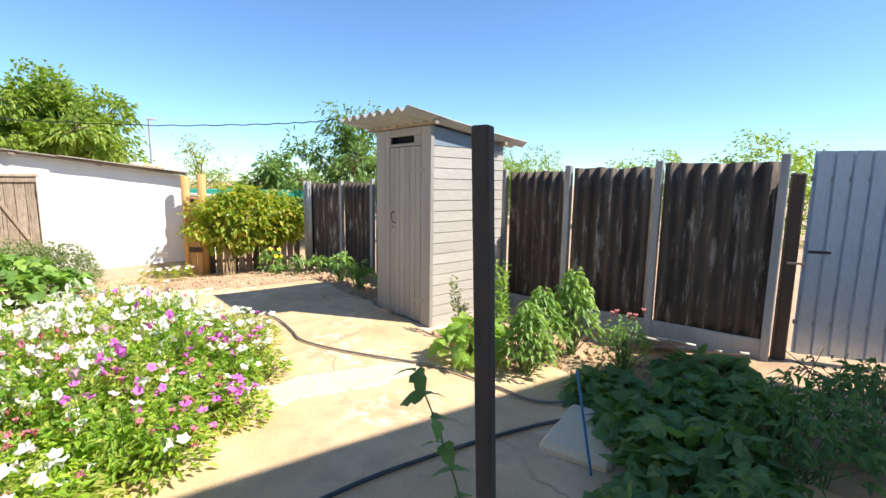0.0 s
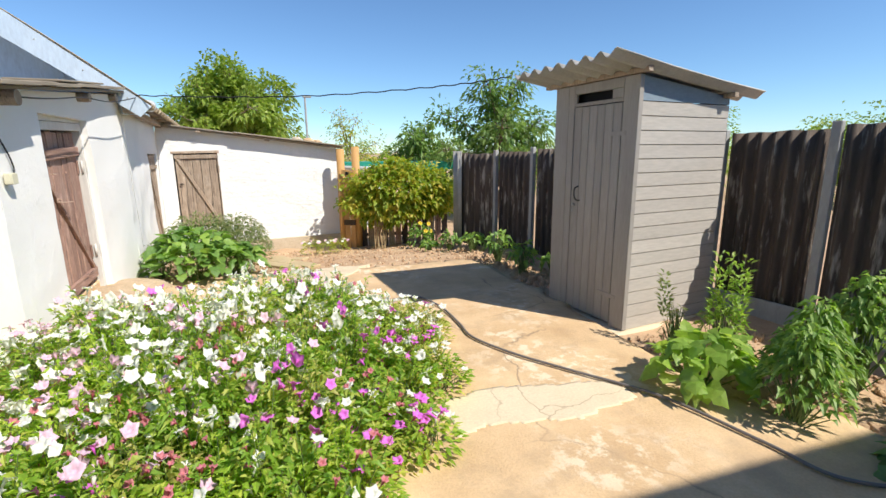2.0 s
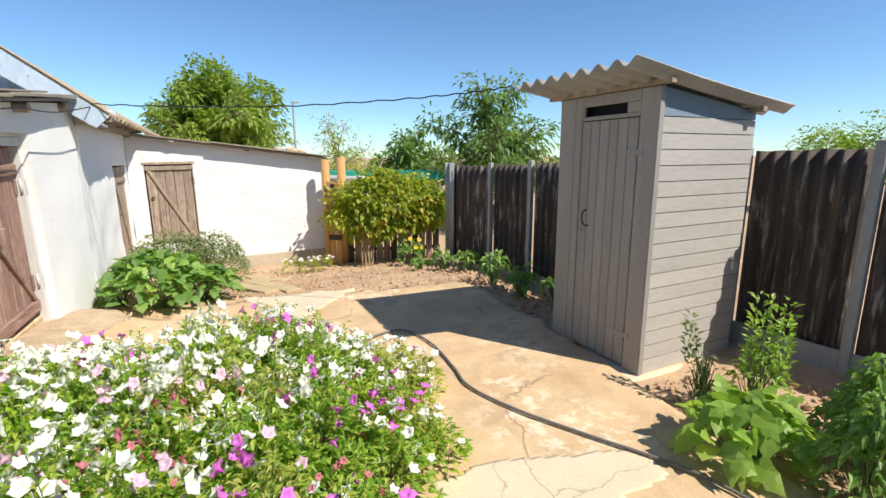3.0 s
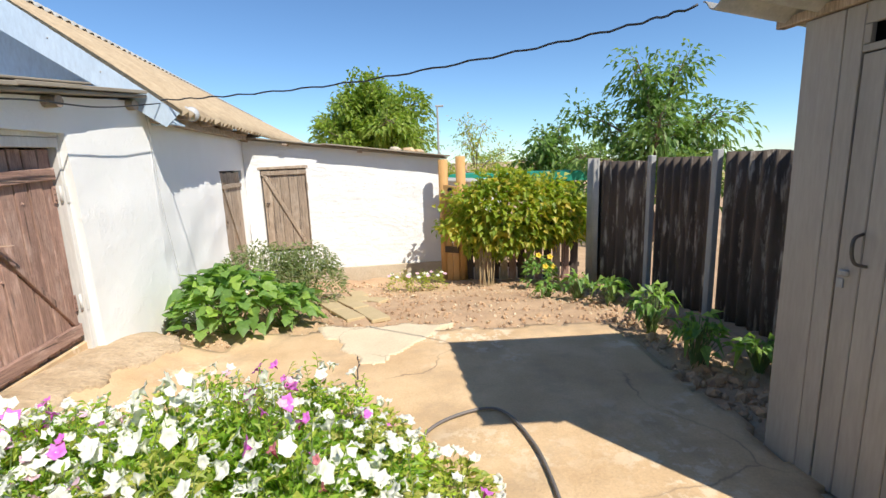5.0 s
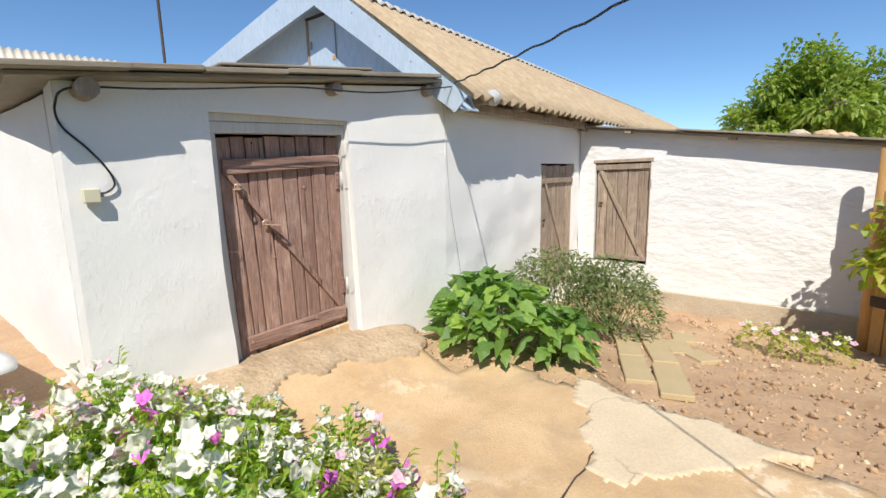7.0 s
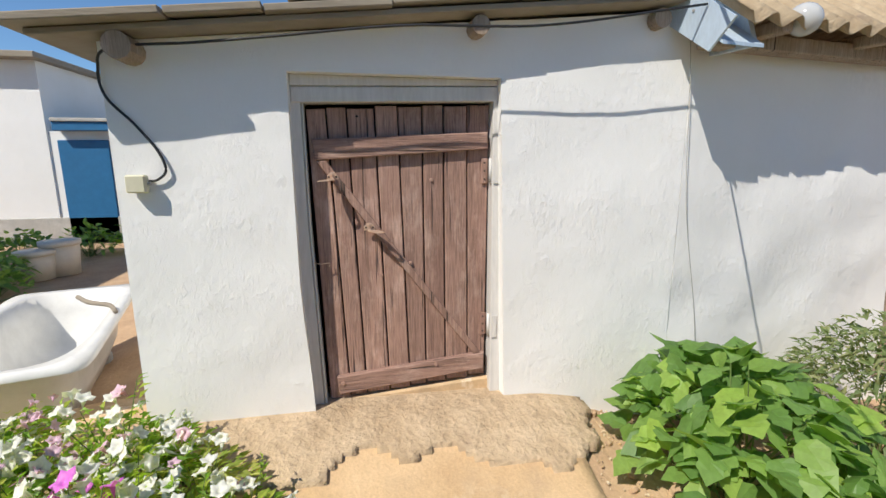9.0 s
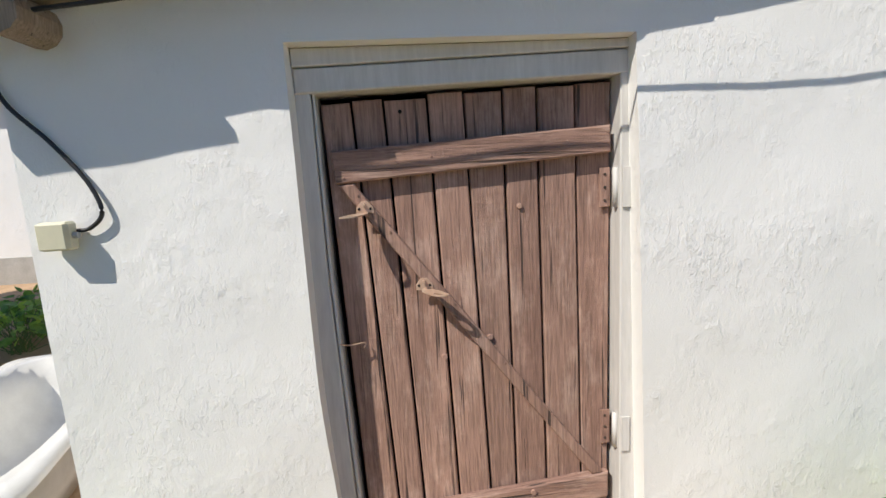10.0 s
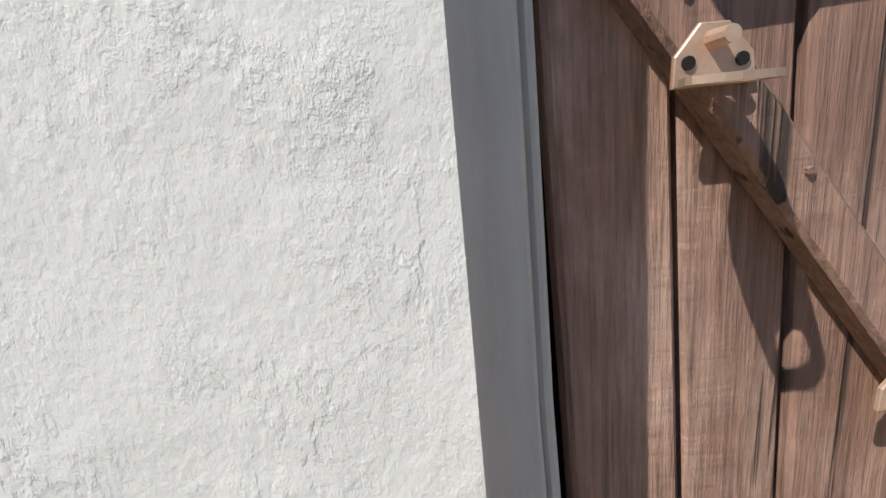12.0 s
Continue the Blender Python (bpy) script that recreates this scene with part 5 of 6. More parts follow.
def flower_bed():
    rnd = random.Random(7)
    count = 0
    y = 1.95
    row = 0
    while y < 5.7:
        x = -1.55 + 0.11 * (row % 2)
        while x < 1.2:
            px, py = x + rnd.uniform(-0.06, 0.06), y + rnd.uniform(-0.06, 0.06)
            d = in_bed(px, py)
            if d > 0.02 + 0.07 * math.sin(px * 9 + py * 7):
                tall = (0.80 + 0.45 * step(0.0, 0.7, d)) * rnd.uniform(0.72, 1.30)
                if px > 0.5:
                    tall *= 0.85
                far, right = step(3.6, 5.0, py), step(-0.3, 0.8, px)
                weights = {"white": 2.4 + 4.5 * far + 1.2 * (1 - right), "pink": 3.0 * (1 - far) * step(0.2, -0.6, px), "mag": 0.25 + 2.6 * right * (1 - 0.7 * far), "red": 2.6 * (1 - far) * step(-1.2, -0.6, px) * (1 - step(0.0, 0.6, px))}
                kind = rnd.choices(list(weights), list(weights.values()))[0]
                word = {"white": "white", "pink": "pale pink", "mag": "magenta", "red": "faded rose-red"}[kind]
                p = thing("petunia", pose(px, py, gz(px, py), rnd.uniform(-6, 6), rnd.uniform(-6, 6), rnd.uniform(0, 360)), f"bushy petunia with {word} trumpet flowers in the flower bed", "flower", "petunias in the bed")
                p.scale = (1, 1, tall)
                fresh = rnd.random() < 0.15 + 0.6 * (1 - step(2.4, 3.2, py)) * (1 - step(-0.1, 0.5, px))
                dry = rnd.random() < 0.12 + 0.55 * step(0.4, 0.8, px) * step(3.8, 4.6, py)
                kinds = PET[count % len(PET)]
                part("foliage", kinds[2 if dry else 1 if fresh else 0], None, p)
                tagged(part("stem", kinds[3], STEM, p), kind="stuff")
                n = rnd.choice((2, 4, 7, 10)) + (6 if py > 4.2 else 0) + (9 if px < -0.15 else 1)
                for k in range(n):
                    a, t = rnd.uniform(0, 2 * math.pi), rnd.uniform(0.1, 1.0) ** 0.6
                    kk = kind if rnd.random() < 0.8 else rnd.choice(("white", "white", "pink") if right < 0.6 else ("white", "white", "mag"))
                    z = 0.37 * math.sqrt(max(0.02, 1 - t * t * 0.9)) + rnd.uniform(0.02, 0.075)
                    m = pose(0.21 * t * math.cos(a), 0.21 * t * math.sin(a), z) @ Euler((rnd.gauss(0, 0.4) + 0.5 * t * math.sin(a) * -1 + 0.35, rnd.gauss(0, 0.4) + 0.5 * t * math.cos(a), rnd.uniform(0, 6))).to_matrix().to_4x4()
                    sc = rnd.uniform(0.62, 1.08) if kk in ("white", "mag") else rnd.uniform(0.55, 0.95)
                    part("blossom", BLOOM[kk], None, p, "", m @ Matrix.Diagonal((sc, sc, sc / tall, 1)))
                count += 1
            x += 0.215
        y += 0.19
        row += 1


flower_bed()


def herb(name, at, n, rx, ry, h, leaf_l, leaf_w, material, label, category, group="", lobes=False, droop=0.35, stem=STEM, spikes=0, low=0.15):
    p = thing(name, at, label, category, group)
    P, D = mound(n, rx, ry, h, low)
    D = D + RNG.normal(0, 0.45, D.shape)
    V, F = leaves(P, D, RNG.uniform(*leaf_l, n), RNG.uniform(*leaf_w, n), droop * RNG.uniform(0.2, 1.6, (n, 1)), 0.2, lobes)
    if spikes:
        for k in range(spikes):
            bx, by = RNG.normal(0, rx * 0.5), RNG.normal(0, ry * 0.5)
            m = 45
            z = np.linspace(h * 0.6, h * RNG.uniform(1.15, 1.6), m)
            a = RNG.uniform(0, 6.28, m)
            Q = np.stack([bx + 0.02 * np.cos(a), by + 0.02 * np.sin(a), z], 1)
            E = np.stack([np.cos(a), np.sin(a), np.full(m, 0.9)], 1)
            V2, F2 = leaves(Q, E, RNG.uniform(0.04, 0.075, m), RNG.uniform(0.015, 0.028, m), 0.2)
            V, F = join((V, F), (V2, F2))
    part("foliage", mesh_of("foliage", V, F, material), material, p)
    sm = stems(P[:: max(1, n // 40)], rx * 0.12, 0.005)
    part("stem", mesh_of("stem", sm[0], sm[1], stem), stem, p)
    return p


def on_ground(x, y, turn=0):
    return pose(x, y, gz(x, y) - 0.02, 0, 0, turn)


herb("aubergine_plant", on_ground(-1.04, 7.34), 340, 0.52, 0.42, 0.66, (0.10, 0.19), (0.085, 0.15), L_EGG, "broad-leaved aubergine plant growing by the whitewashed wall", "vegetable plant", lobes=True, droop=0.40)
herb("aubergine_plant", on_ground(-0.62, 7.55), 70, 0.32, 0.28, 0.46, (0.13, 0.22), (0.09, 0.16), L_EGG, "smaller aubergine plant beside the paving's edge", "vegetable plant", lobes=True, droop=0.5)
herb("wormwood", on_ground(-1.15, 8.45), 2600, 0.62, 0.60, 0.80, (0.04, 0.09), (0.014, 0.030), L_WEED, "tangled grey-green weed bush before the doors", "weed", stem=STEM, low=0.05)
herb("wormwood", on_ground(-0.72, 8.75), 2200, 0.50, 0.45, 0.78, (0.04, 0.09), (0.014, 0.030), L_WEED, "tangled grey-green weed bush before the doors", "weed", stem=STEM, low=0.05)
herb("wormwood", on_ground(-1.55, 7.75), 700, 0.30, 0.45, 0.45, (0.03, 0.07), (0.012, 0.024), L_WEED, "tangled grey-green weed at the wall's foot", "weed", stem=STEM, low=0.05)
herb("marrow_plant", on_ground(2.58, 3.34), 95, 0.34, 0.26, 0.40, (0.11, 0.20), (0.09, 0.15), L_LIME, "low broad-leaved pale green plant beside the outhouse", "vegetable plant", lobes=True, droop=0.45)
for x, y, n, r, h, lab in ((2.74, 2.86, 480, 0.22, 0.62, "bushy pepper plant with small drooping leaves"), (3.08, 3.05, 500, 0.24, 0.66, "bushy pepper plant with small drooping leaves"), (3.42, 3.00, 480, 0.24, 0.82, "tall pepper plant with drooping leaves before the fence")):
    P, D = mound(n, r, r, h, 0.22)
    P[:, :2] *= (1.25 - 0.75 * P[:, 2:3] / h)
    D[:, 2] = RNG.uniform(-0.7, 0.5, n)
    D[:, :2] += RNG.normal(0, 0.5, (n, 2))
    pp = thing("pepper_plant", on_ground(x, y), lab, "vegetable plant", "pepper plants by the outhouse")
    part("foliage", mesh_of("foliage", *leaves(P, D, RNG.uniform(0.04, 0.08, n), RNG.uniform(0.026, 0.046, n), 0.5), L_PEP), L_PEP, pp)
    part("stem", mesh_of("stem", *stems(P[::9], 0.02, 0.005), STEM), STEM, pp)
herb("snapdragon", on_ground(3.02, 3.62), 150, 0.20, 0.16, 0.50, (0.04, 0.08), (0.015, 0.03), L_LIME, "upright leafy flower stalks against the fence", "flower", spikes=8)
herb("snapdragon", on_ground(2.80, 3.82), 60, 0.10, 0.10, 0.42, (0.03, 0.06), (0.012, 0.022), L_WEED, "thin upright flower stalk by the outhouse corner", "flower", spikes=2)
for x, y, h in ((2.22, 8.50, 0.17), (2.52, 8.27, 0.30), (2.76, 7.88, 0.32), (2.78, 6.95, 0.46), (2.80, 6.28, 0.42), (3.18, 6.16, 0.26)):
    herb("pepper_plant", on_ground(x, y, x * 900), int(22 + 70 * h), 0.08 + 0.20 * h, 0.08 + 0.20 * h, h, (0.08, 0.15), (0.045, 0.075), L_EGG, "young pepper plant in the soil along the dark fence", "vegetable plant", "young plants along the fence", droop=0.7, low=0.35)
# creepers and dry stalks in the shade of the added unseen house
for x, y, n, r, h in ((2.75, 1.72, 330, 0.42, 0.34), (3.3, 1.62, 300, 0.42, 0.36), (1.75, 1.22, 260, 0.30, 0.34), (2.35, 1.30, 330, 0.42, 0.46), (3.0, 1.15, 300, 0.45, 0.50), (3.75, 2.0, 200, 0.4, 0.26), (2.95, 2.28, 200, 0.30, 0.20), (2.0, 0.95, 220, 0.3, 0.42), (3.6, 1.0, 260, 0.45, 0.5)):
    fine = x * 10 % 2 < 1
    herb("tomato_plant" if fine else "pumpkin_vine", on_ground(x, y), int(n * (1.5 if fine else 0.8)), r, r * 0.8, h * (1.15 if fine else 0.9), (0.05, 0.10) if fine else (0.08, 0.16), (0.022, 0.045) if fine else (0.07, 0.13), L_DARK, "shaded straggling tomato plant in the garden bed" if fine else "shaded dark green vegetable vine sprawling in the garden bed", "vegetable plant", "plants in the shaded bed", lobes=not fine, droop=0.5)
herb("rose_bush", on_ground(3.5, 2.52), 260, 0.24, 0.22, 0.46, (0.035, 0.06), (0.02, 0.035), L_PEP, "small garden flower bush with red buds before the fence", "flower")
for k in range(5):
    a = k * 1.3
    part("bud", BLOOM["red"], None, bpy.data.objects["rose_bush"], "", pose(0.12 * math.cos(a), 0.12 * math.sin(a), 0.46 + 0.02 * k))
sk = thing("bean_seedling", on_ground(0.93, 1.25), "thin climbing seedling with a few leaves beside the stake", "vegetable plant")
vine = smooth_line([(0.0, 0.0, 0.0), (-0.05, 0.02, 0.3), (0.02, 0.0, 0.58), (-0.06, -0.02, 0.86), (-0.13, 0.0, 1.06)], 6)
part("stem", mesh_of("stem", *tube(vine, 0.004, 6, 0.5), STEM, True), STEM, sk)
for k, q in enumerate(vine[4::2]):
    a = 2.1 * k
    Q = np.array([q[:]] * 2)
    E = np.array([[math.cos(a), math.sin(a), 0.1], [math.cos(a + 2.4), math.sin(a + 2.4), 0.0]])
    part("leaf", mesh_of("leaf", *leaves(Q, E, 0.065, 0.05, 0.5, lobes=True), L_DARK), L_DARK, sk)
for k, (x, y) in enumerate(((3.9, 1.3), (3.75, 0.85), (4.05, 1.0))):
    d = thing("dry_stalk", on_ground(x, y), "withered brown plant stalks in the garden bed", "dead plant", "withered stalks")
    lots = [tube(smooth_line([(0, 0, 0), (0.1 * math.cos(j + k), 0.1 * math.sin(j * 2 + k), 0.25), (0.28 * math.cos(j * 1.7 + k), 0.25 * math.sin(j * 1.7 + k), 0.42)], 4), 0.006, 5, 0.4) for j in range(6)]
    part("stalk_tuft", mesh_of("stalk_tuft", *join(*lots), DARKWOOD), DARKWOOD, d)
    P, D = mound(40, 0.3, 0.3, 0.45, 0.3)
    part("withered_leaves", mesh_of("withered_leaves", *leaves(P, D, 0.07, 0.03, 0.9), DRYSTEM), DRYSTEM, d)
# small petunia by the back wall
for x, y in ((0.35, 9.55), (0.62, 9.45), (0.85, 9.6)):
    p = thing("petunia", on_ground(x, y), "low petunia with pale lilac flowers in the bare soil", "flower", "petunias by the back wall")
    p.scale = (0.9, 0.7, 0.75)
    part("foliage", PET[0][2], None, p)
    for k in range(6):
        a = k * 1.05 + x
        part("blossom", BLOOM["pink" if k % 2 else "white"], None, p, "", pose(0.17 * math.cos(a), 0.17 * math.sin(a), 0.3, 35, 0, 0))


# ---- hedge, picket gate, far things ----
def hedge():
    h = thing("hedge_bush", pose(2.12, 9.95, -0.30), "wide bush with green and yellowing leaves hanging over a board fence", "bush")
    n = 6600
    a = RNG.uniform(0, 2 * math.pi, n)
    v = np.arccos(RNG.uniform(-1, 1, n))
    r = RNG.uniform(0.7, 1.03, n)
    D = np.stack([np.sin(v) * np.cos(a), np.sin(v) * np.sin(a), np.cos(v)], 1)
    lump = np.array([1 + 0.34 * noise.noise(Vector(d) * 2.6) + 0.26 * noise.noise(Vector(d) * 6) for d in D.tolist()])
    P = D * (r * lump)[:, None] * np.array([1.05, 0.50, 0.60]) + np.array([0, 0, 1.0])
    keep = P[:, 2] > 0.50 + 0.15 * np.sin(P[:, 0] * 4.2 + 0.6) - 0.16 * (P[:, 0] < -0.45) + RNG.normal(0, 0.07, n)
    P, D = P[keep], D[keep]
    part("foliage", mesh_of("foliage", *leaves(P, D * 0.7 + RNG.normal(0, 0.55, D.shape) + np.array([0, 0, -0.1]), RNG.uniform(0.075, 0.125, len(P)), RNG.uniform(0.06, 0.10, len(P)), 0.3), L_BUSH), L_BUSH, h)
    lots = []
    for k in range(15):
        x = -0.60 + 0.013 * k + 0.02 * math.sin(k * 3)
        lots.append(tube(smooth_line([(x, -0.25 + 0.05 * math.sin(k), 0), (x * 1.0 + 0.03 * math.sin(k * 2), -0.22, 0.35), (x * 0.9 + 0.12 * math.sin(k * 1.7), -0.1, 0.8)], 4), 0.008, 5, 0.6))
    part("cane_tuft", mesh_of("cane_tuft", *join(*lots), DRYSTEM), DRYSTEM, h, "dry straw-coloured canes")
    f = thing("board_fence", along((1.35, 10.33), (3.10, 10.1)), "low fence of orange-brown boards behind the bush", "fence")
    rnd = random.Random(4)
    for k in range(13):
        x = 0.135 * k
        part("board", prism([(x, 0.62 + rnd.uniform(-0.05, 0.08)), (x + 0.115, 0.62 + rnd.uniform(-0.05, 0.08)), (x + 0.115, -0.45), (x, -0.45)], 0.0, 0.022, 0.004), (DARKWOOD, OLDWOOD, BROWN)[k % 3], f)
    part("rail", slab(0.0, 1.76, 0.024, 0.07, 0.40, 0.47, 0.005), DARKWOOD, f)
    part("rail", slab(0.0, 1.76, 0.024, 0.07, -0.15, -0.08, 0.005), DARKWOOD, f)
    for k, (x, y, top, r) in enumerate(((1.03, 10.50, 1.56, 0.075), (1.30, 10.36, 1.60, 0.075))):
        p = thing("gate_post", pose(x, y, 0), "thick round ochre-painted post of the garden gate", "post", "ochre gate posts")
        part("pole", mesh_of("pole", *tube([(0, 0, -0.5), (0, 0, top)], r, 16), OCHRE, True), OCHRE, p)
    g = thing("garden_gate", along((1.03, 10.38), (1.27, 10.26)), "narrow ochre-painted wooden gate between round posts", "gate")
    for k in range(2):
        part("board", prism([(0.02 + 0.11 * k, 1.02), (0.12 + 0.11 * k, 1.02), (0.12 + 0.11 * k, -0.40), (0.02 + 0.11 * k, -0.40)], 0.0, 0.022, 0.004), OCHRE, g)
    part("cross_board", prism([(0.0, 1.18), (0.24, 1.14), (0.24, 1.02), (0.0, 1.04)], -0.02, 0.004, 0.004), OCHRE, g)
    part("latch_hole", slab(0.08, 0.15, -0.026, -0.021, 1.07, 1.13), BLACK, g)
    part("rail", slab(0.0, 0.24, -0.02, 0.0, 0.1, 0.2, 0.004), DARKWOOD, g)
    m = thing("marigold", pose(2.3, 9.32, gz(2.3, 9.32)), "leafy marigold with bright yellow flowers before the bush", "flower")
    P, D = mound(170, 0.24, 0.18, 0.42, 0.1)
    part("foliage", mesh_of("foliage", *leaves(P, D, 0.10, 0.05, 0.4), L_EGG), L_EGG, m)
    yb = blossom_mesh("yellow_blossom", P_YEL, 0.045)
    for x, y, z in ((0.12, -0.12, 0.44), (0.05, -0.16, 0.32), (0.17, -0.08, 0.30), (-0.02, -0.05, 0.45)):
        part("blossom", yb, None, m, "", pose(x, y, z, 55, 0, 0))


hedge()


def tree(at, height, crown, n_limbs, per, leaf_l, leaf_w, material, label, seed, trunk_r=0.12, bare=0.25, flat=0.8, spread=0.16):
    """Tapered trunk, curved limbs with twigs, leaves clustered along them."""
    t = thing("tree", at, label, "tree")
    rnd = random.Random(seed)
    base = height * bare
    wood = [tube(smooth_line([(0, 0, -0.4), (0.05, 0.03, base * 0.6), (0.0, 0.08, base), (0.1, 0.0, height * 0.7)], 5), trunk_r, 8, 0.3)]
    P, D = [], []
    for k in range(n_limbs):
        a = 2.4 * k + rnd.uniform(-0.4, 0.4)
        f = (k + 0.5) / n_limbs
        z0 = base + (height * 0.62 - base) * f
        reach = crown * (0.55 + 0.5 * math.sin(math.pi * min(1, 0.25 + 0.75 * f))) * rnd.uniform(0.65, 1.1)
        z1 = base + (height - base) * (f * 0.85 + 0.15) * rnd.uniform(0.85, 1.08)
        if f > 0.8:
            reach *= 0.55
            z1 = height * rnd.uniform(0.9, 1.03)
        tip = Vector((reach * math.cos(a), reach * math.sin(a), z1))
        mid = Vector((tip.x * 0.5, tip.y * 0.5, z0 + (z1 - z0) * 0.65))
        line = smooth_line([(0, 0, z0), mid, tip], 6)
        wood.append(tube(line, trunk_r * 0.38, 6, 0.2))
        for j, p in enumerate(line[3:]):
            w = crown * spread * (1.2 if j > 4 else 1.0)
            m = per // len(line[3:])
            for _ in range(3):
                c = p + Vector((rnd.gauss(0, w), rnd.gauss(0, w), rnd.gauss(0, w * flat)))
                wood.append(tube([p, c], trunk_r * 0.07, 4, 0.4))
                q = np.array(c) + RNG.normal(0, w * 0.5, (m // 3 + 1, 3)) * np.array([1, 1, flat])
                P.append(q)
                D.append(q - np.array(p) + RNG.normal(0, w * 0.5, q.shape))
    P, D = np.concatenate(P), np.concatenate(D)
    part("trunk", mesh_of("trunk", *join(*wood), BARK), BARK, t)
    part("crown", mesh_of("crown", *leaves(P, D, RNG.uniform(*leaf_l, len(P)), RNG.uniform(*leaf_w, len(P)), 0.4), material), material, t)
    return t


tree(pose(-4.3, 41, -0.4, 0, 0, 30), 8.2, 4.4, 17, 950, (0.32, 0.56), (0.17, 0.30), L_TREE, "broad green tree far behind the sheds", 3, 0.3, 0.28, spread=0.12)
tree(pose(5.6, 13.2, -0.4), 3.7, 1.7, 15, 330, (0.13, 0.22), (0.06, 0.10), L_CHERRY, "cherry tree with loose leafy boughs behind the fence", 8, 0.10, 0.25, spread=0.11)
tree(pose(4.1, 16.0, -0.4), 2.9, 1.0, 10, 170, (0.15, 0.24), (0.08, 0.12), L_CHERRY, "smaller leafy fruit tree behind the dark fence", 5, 0.08, 0.2, spread=0.14)
tree(pose(2.4, 21.5, -0.4), 3.7, 1.3, 10, 90, (0.10, 0.18), (0.05, 0.08), L_BUSH, "sparse shrub with reddish leaves beyond the garden", 15, 0.06, 0.1, spread=0.14)
rnd = random.Random(21)
for k in range(24):
    if k < 14:
        x, y, h = -8 + 1.9 * k + rnd.uniform(-0.6, 0.6), 30 + rnd.uniform(-3, 4), rnd.uniform(2.0, 3.0)
    else:
        x, y, h = 16 + rnd.uniform(-1, 6), 25 - 3.0 * (k - 14) + rnd.uniform(-1, 1), rnd.uniform(2.7, 3.7)
    b = thing("far_bush", pose(x, y, -0.4), "distant leafy garden bush beyond the fence", "bush", "bushes beyond the garden")
    n = 1900 if k < 14 else 4200
    P, D = mound(n, h * 0.5, h * 0.5, h, 0.0)
    q = np.array([1 + 0.35 * noise.noise(Vector(p) * 1.3 + Vector((k * 7, 0, 0))) for p in P.tolist()])
    P = P * q[:, None]
    part("foliage", mesh_of("foliage", *leaves(P, D, RNG.uniform(0.10, 0.18, n), RNG.uniform(0.06, 0.11, n), 0.3), L_TREE), L_TREE, b)
lp = thing("street_lamp", pose(1.0, 30.0, -0.4), "thin pale street lamp post far beyond the garden", "street lamp")
part("pole", mesh_of("pole", *tube([(0, 0, 0), (0, 0, 5.05)], 0.08, 8, 0.7), POST), POST, lp)
part("head", slab(-0.12, 0.35, -0.08, 0.08, 5.0, 5.1, 0.02), POST, lp)
gn = thing("net_frame", along((1.2, 14.2), (5.0, 13.4)), "green shade net over a garden frame beyond the bush", "net")
part("net", slab(0.0, 3.6, 0.0, 1.6, 1.20, 1.225, 0.0), GREENNET, gn)
part("net_front", slab(0.0, 3.6, -0.01, 0.0, 1.02, 1.20, 0.0), GREENNET, gn)
for x in (0.05, 1.8, 3.55):
    part("leg", slab(x - 0.02, x + 0.02, 0.0, 0.04, -0.5, 1.2, 0.003), OLDWOOD, gn)
ls = thing("low_shed", along((0.9, 12.8), (2.6, 12.9)), "low slate-roofed outbuilding beyond the garden gate", "shed")
part("wall", slab(0, 1.4, 0, 1.6, -0.5, 1.12), WASH, ls)
part("roof", slab(-0.15, 1.6, -0.2, 1.8, 1.14, 1.18, 0.005, turn=pose(0, 0, 0, 0, 3, 0)), SLATE, ls)

# garden to the side of the bathtub
for x, y in ((-4.9, 1.9), (-7.5, 1.6), (-5.45, 1.62), (-7.0, 1.0), (-5.2, 1.1), (-7.8, 2.2)):
    herb("tomato_plant", on_ground(x, y), 160, 0.40, 0.38, 0.50, (0.09, 0.16), (0.05, 0.09), L_EGG, "green tomato plant in the side garden", "vegetable plant", "tomatoes in the side garden", lobes=True)

# ---- slabs, stones and clods ----
PATHWAY = ((-0.06, 7.82, 0.19, 0.56, 30), (-0.36, 8.36, 0.19, 0.60, 29), (-0.68, 8.90, 0.19, 0.56, 31), (0.20, 7.80, 0.20, 0.62, 27), (-0.12, 8.42, 0.19, 0.58, 31), (-0.43, 8.98, 0.19, 0.60, 28), (-0.10, 8.78, 0.20, 0.44, 33), (0.13, 8.62, 0.18, 0.30, 50), (-0.20, 9.22, 0.20, 0.36, 24))
for u, v, w, l, a in PATHWAY:
    b = slab(-w / 2, w / 2, -l / 2, l / 2, -0.03, 0.012, 0.006)
    tagged(part("paving_slab", b, SLABM, None, at=pose(u, v, gz(u, v) - 0.004, -5, 0, a)), "flat yellowish paving slab sunk in the soil", "paving slab", "slabs of the garden path")
for k in range(6):
    tagged(part("slate_piece", slab(-0.20, 0.20, -0.06, 0.06, 0, 0.02, 0.006), SLATE, None, at=pose(4.12 + 0.06 * k, 2.78 - 0.14 * k, 0.05 + 0.02 * (k % 3), 14, -16, 160 + 6 * k)), "grey broken slate strip stacked against the fence", "slate", "stack of slate strips")
tagged(part("flat_stone", slab(-0.32, 0.32, -0.2, 0.2, -0.05, 0.05, 0.03), PALE, None, at=pose(2.42, 1.99, 0.0, 2, 3, 25)), "broken pale concrete lump beside the pipe", "stone")


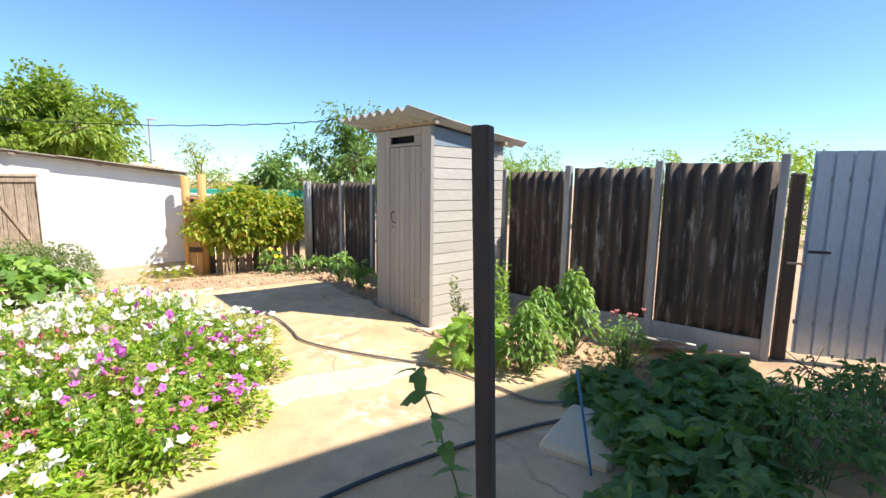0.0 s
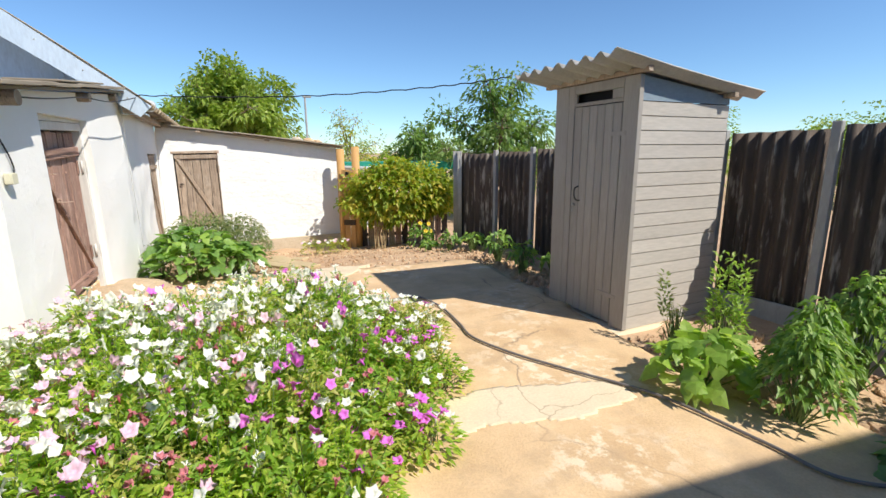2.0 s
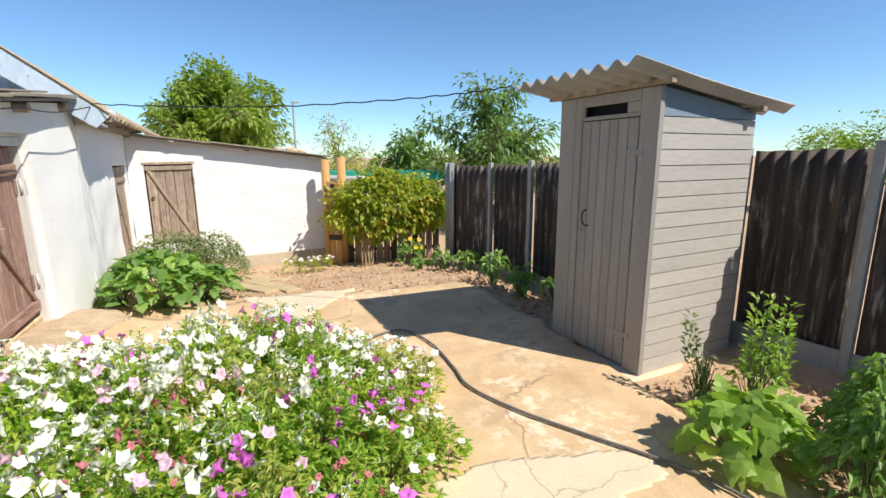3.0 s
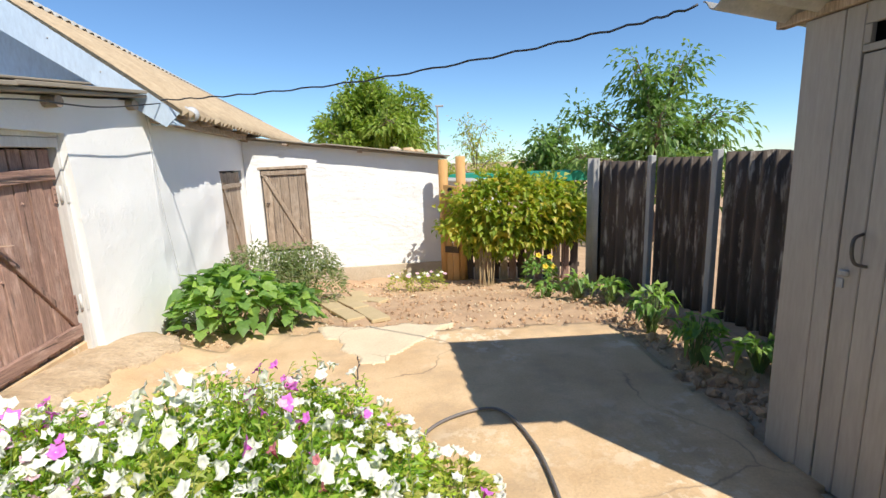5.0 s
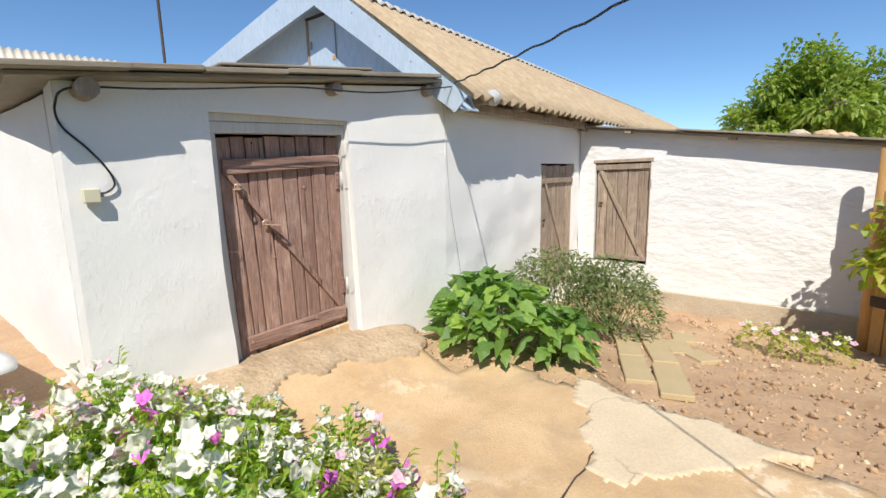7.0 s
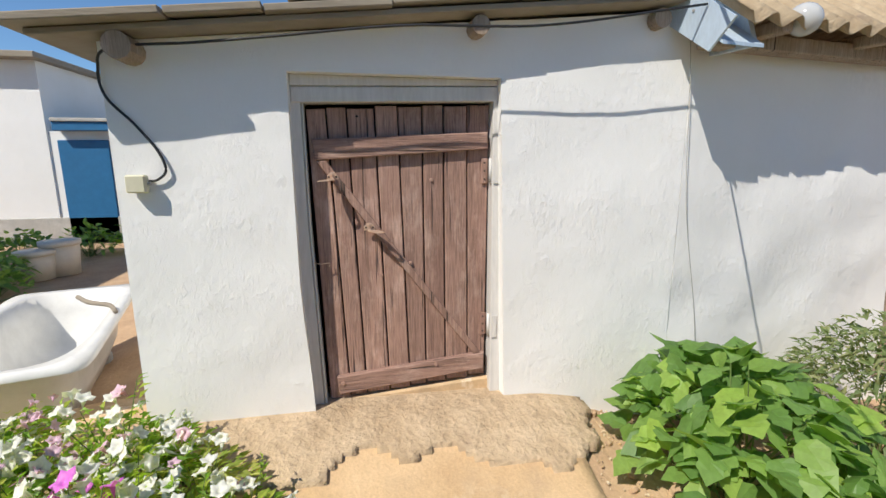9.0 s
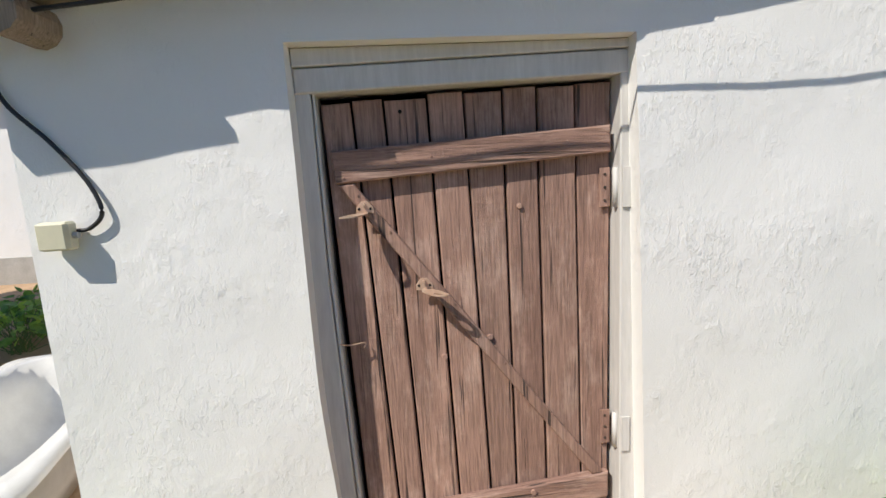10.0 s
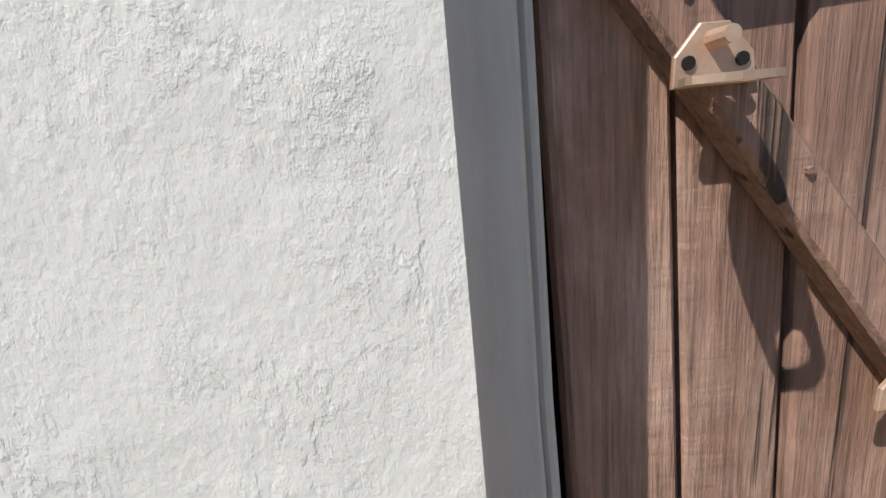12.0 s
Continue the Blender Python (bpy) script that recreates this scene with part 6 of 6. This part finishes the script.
def clods(name, n, where, sizes, material, label, seed):
    rnd = random.Random(seed)
    b = bmesh.new()
    bmesh.ops.create_icosphere(b, subdivisions=1, radius=1)
    V0 = [v.co.copy() for v in b.verts]
    F0 = [tuple(v.index for v in f.verts) for f in b.faces]
    b.free()
    verts, faces = [], []
    while n:
        x, y = where(rnd)
        if yard(x, y) > 0.02 and sizes[1] > 0.012:
            continue
        n -= 1
        s = sizes[0] + (sizes[1] - sizes[0]) * rnd.random() ** 3
        e = Euler((rnd.uniform(0, 6), rnd.uniform(0, 6), rnd.uniform(0, 6))).to_matrix()
        q = len(verts)
        sq = Vector((rnd.uniform(0.7, 1.3), rnd.uniform(0.7, 1.3), rnd.uniform(0.45, 0.9)))
        for v in V0:
            w = e @ Vector((v.x * sq.x, v.y * sq.y, v.z * sq.z)) * s * (1 + 0.3 * noise.noise(v * 2 + Vector((n, 0, 0))))
            verts.append((x + w.x, y + w.y, gz(x, y) - 0.026 + s * 0.12 + w.z))
        faces += [tuple(i + q for i in f) for f in F0]
    tagged(part(name, mesh_of(name, verts, faces, material), None), label, "soil", kind="stuff")


clods("soil_clods", 3600, lambda r: (r.uniform(-1.6, 3.3), r.uniform(6.9, 10.4)), (0.003, 0.030), SOIL, "crumbly clods of dry soil scattered over the garden", 1)
clods("soil_clods", 900, lambda r: (r.gauss(2.85, 0.16), r.uniform(5.3, 9.2)), (0.01, 0.055), SOIL, "lumpy dry soil along the fence", 2)
clods("soil_clods", 900, lambda r: (r.uniform(2.6, 3.9), r.uniform(2.2, 4.2)), (0.006, 0.04), SOIL, "crumbly soil under the pepper plants", 3)
clods("pebbles", 900, lambda r: (r.uniform(-1.5, 3.0), r.uniform(7.0, 10.3)), (0.005, 0.022), PALE, "small pale pebbles in the soil", 4)
clods("grit", 1500, lambda r: (r.uniform(-1.4, 2.6), r.uniform(2.0, 7.1)), (0.002, 0.006), DARKWOOD, "fine dark grit and crumbs on the paving", 5)
clods("pebbles", 500, lambda r: (r.uniform(-1.5, 2.6), r.uniform(5.0, 7.1)), (0.002, 0.009), PALE, "small pale crumbs on the paving", 6)
clods("gravel", 1100, lambda r: (r.uniform(-1.7, -0.85), r.uniform(5.1, 7.3)), (0.002, 0.0115), PALE, "pale gravel crumbs at the foot of the shed wall", 7)
clods("gravel", 500, lambda r: (r.gauss(-1.5, 0.12), r.uniform(5.1, 7.4)), (0.003, 0.0118), CONCRETE, "sandy crumbs fallen from the shed wall", 8)
joint = [Vector((x, y, gz(x, y) + 0.0145)) for x, y in ((0.02, 7.02), (0.10, 6.90), (0.22, 6.68), (0.29, 6.50), (0.33, 6.2), (0.39, 5.90), (0.46, 5.5), (0.5, 5.1))]
jl = smooth_line(joint, 4)
jv, jf = [], []
for k, p in enumerate(jl):
    w = 0.003 + 0.003 * abs(math.sin(k * 1.3))
    off = 0.006 * math.sin(k * 2.1)
    jv += [(p.x - w + off, p.y, p.z), (p.x + w + off, p.y, p.z)]
    if k:
        jf.append((2 * k - 2, 2 * k - 1, 2 * k + 1, 2 * k))
tagged(part("pavement_joint", mesh_of("pavement_joint", jv, jf, DARKWOOD), None), "dark crack between two castings of the yard paving", "crack", kind="structure")
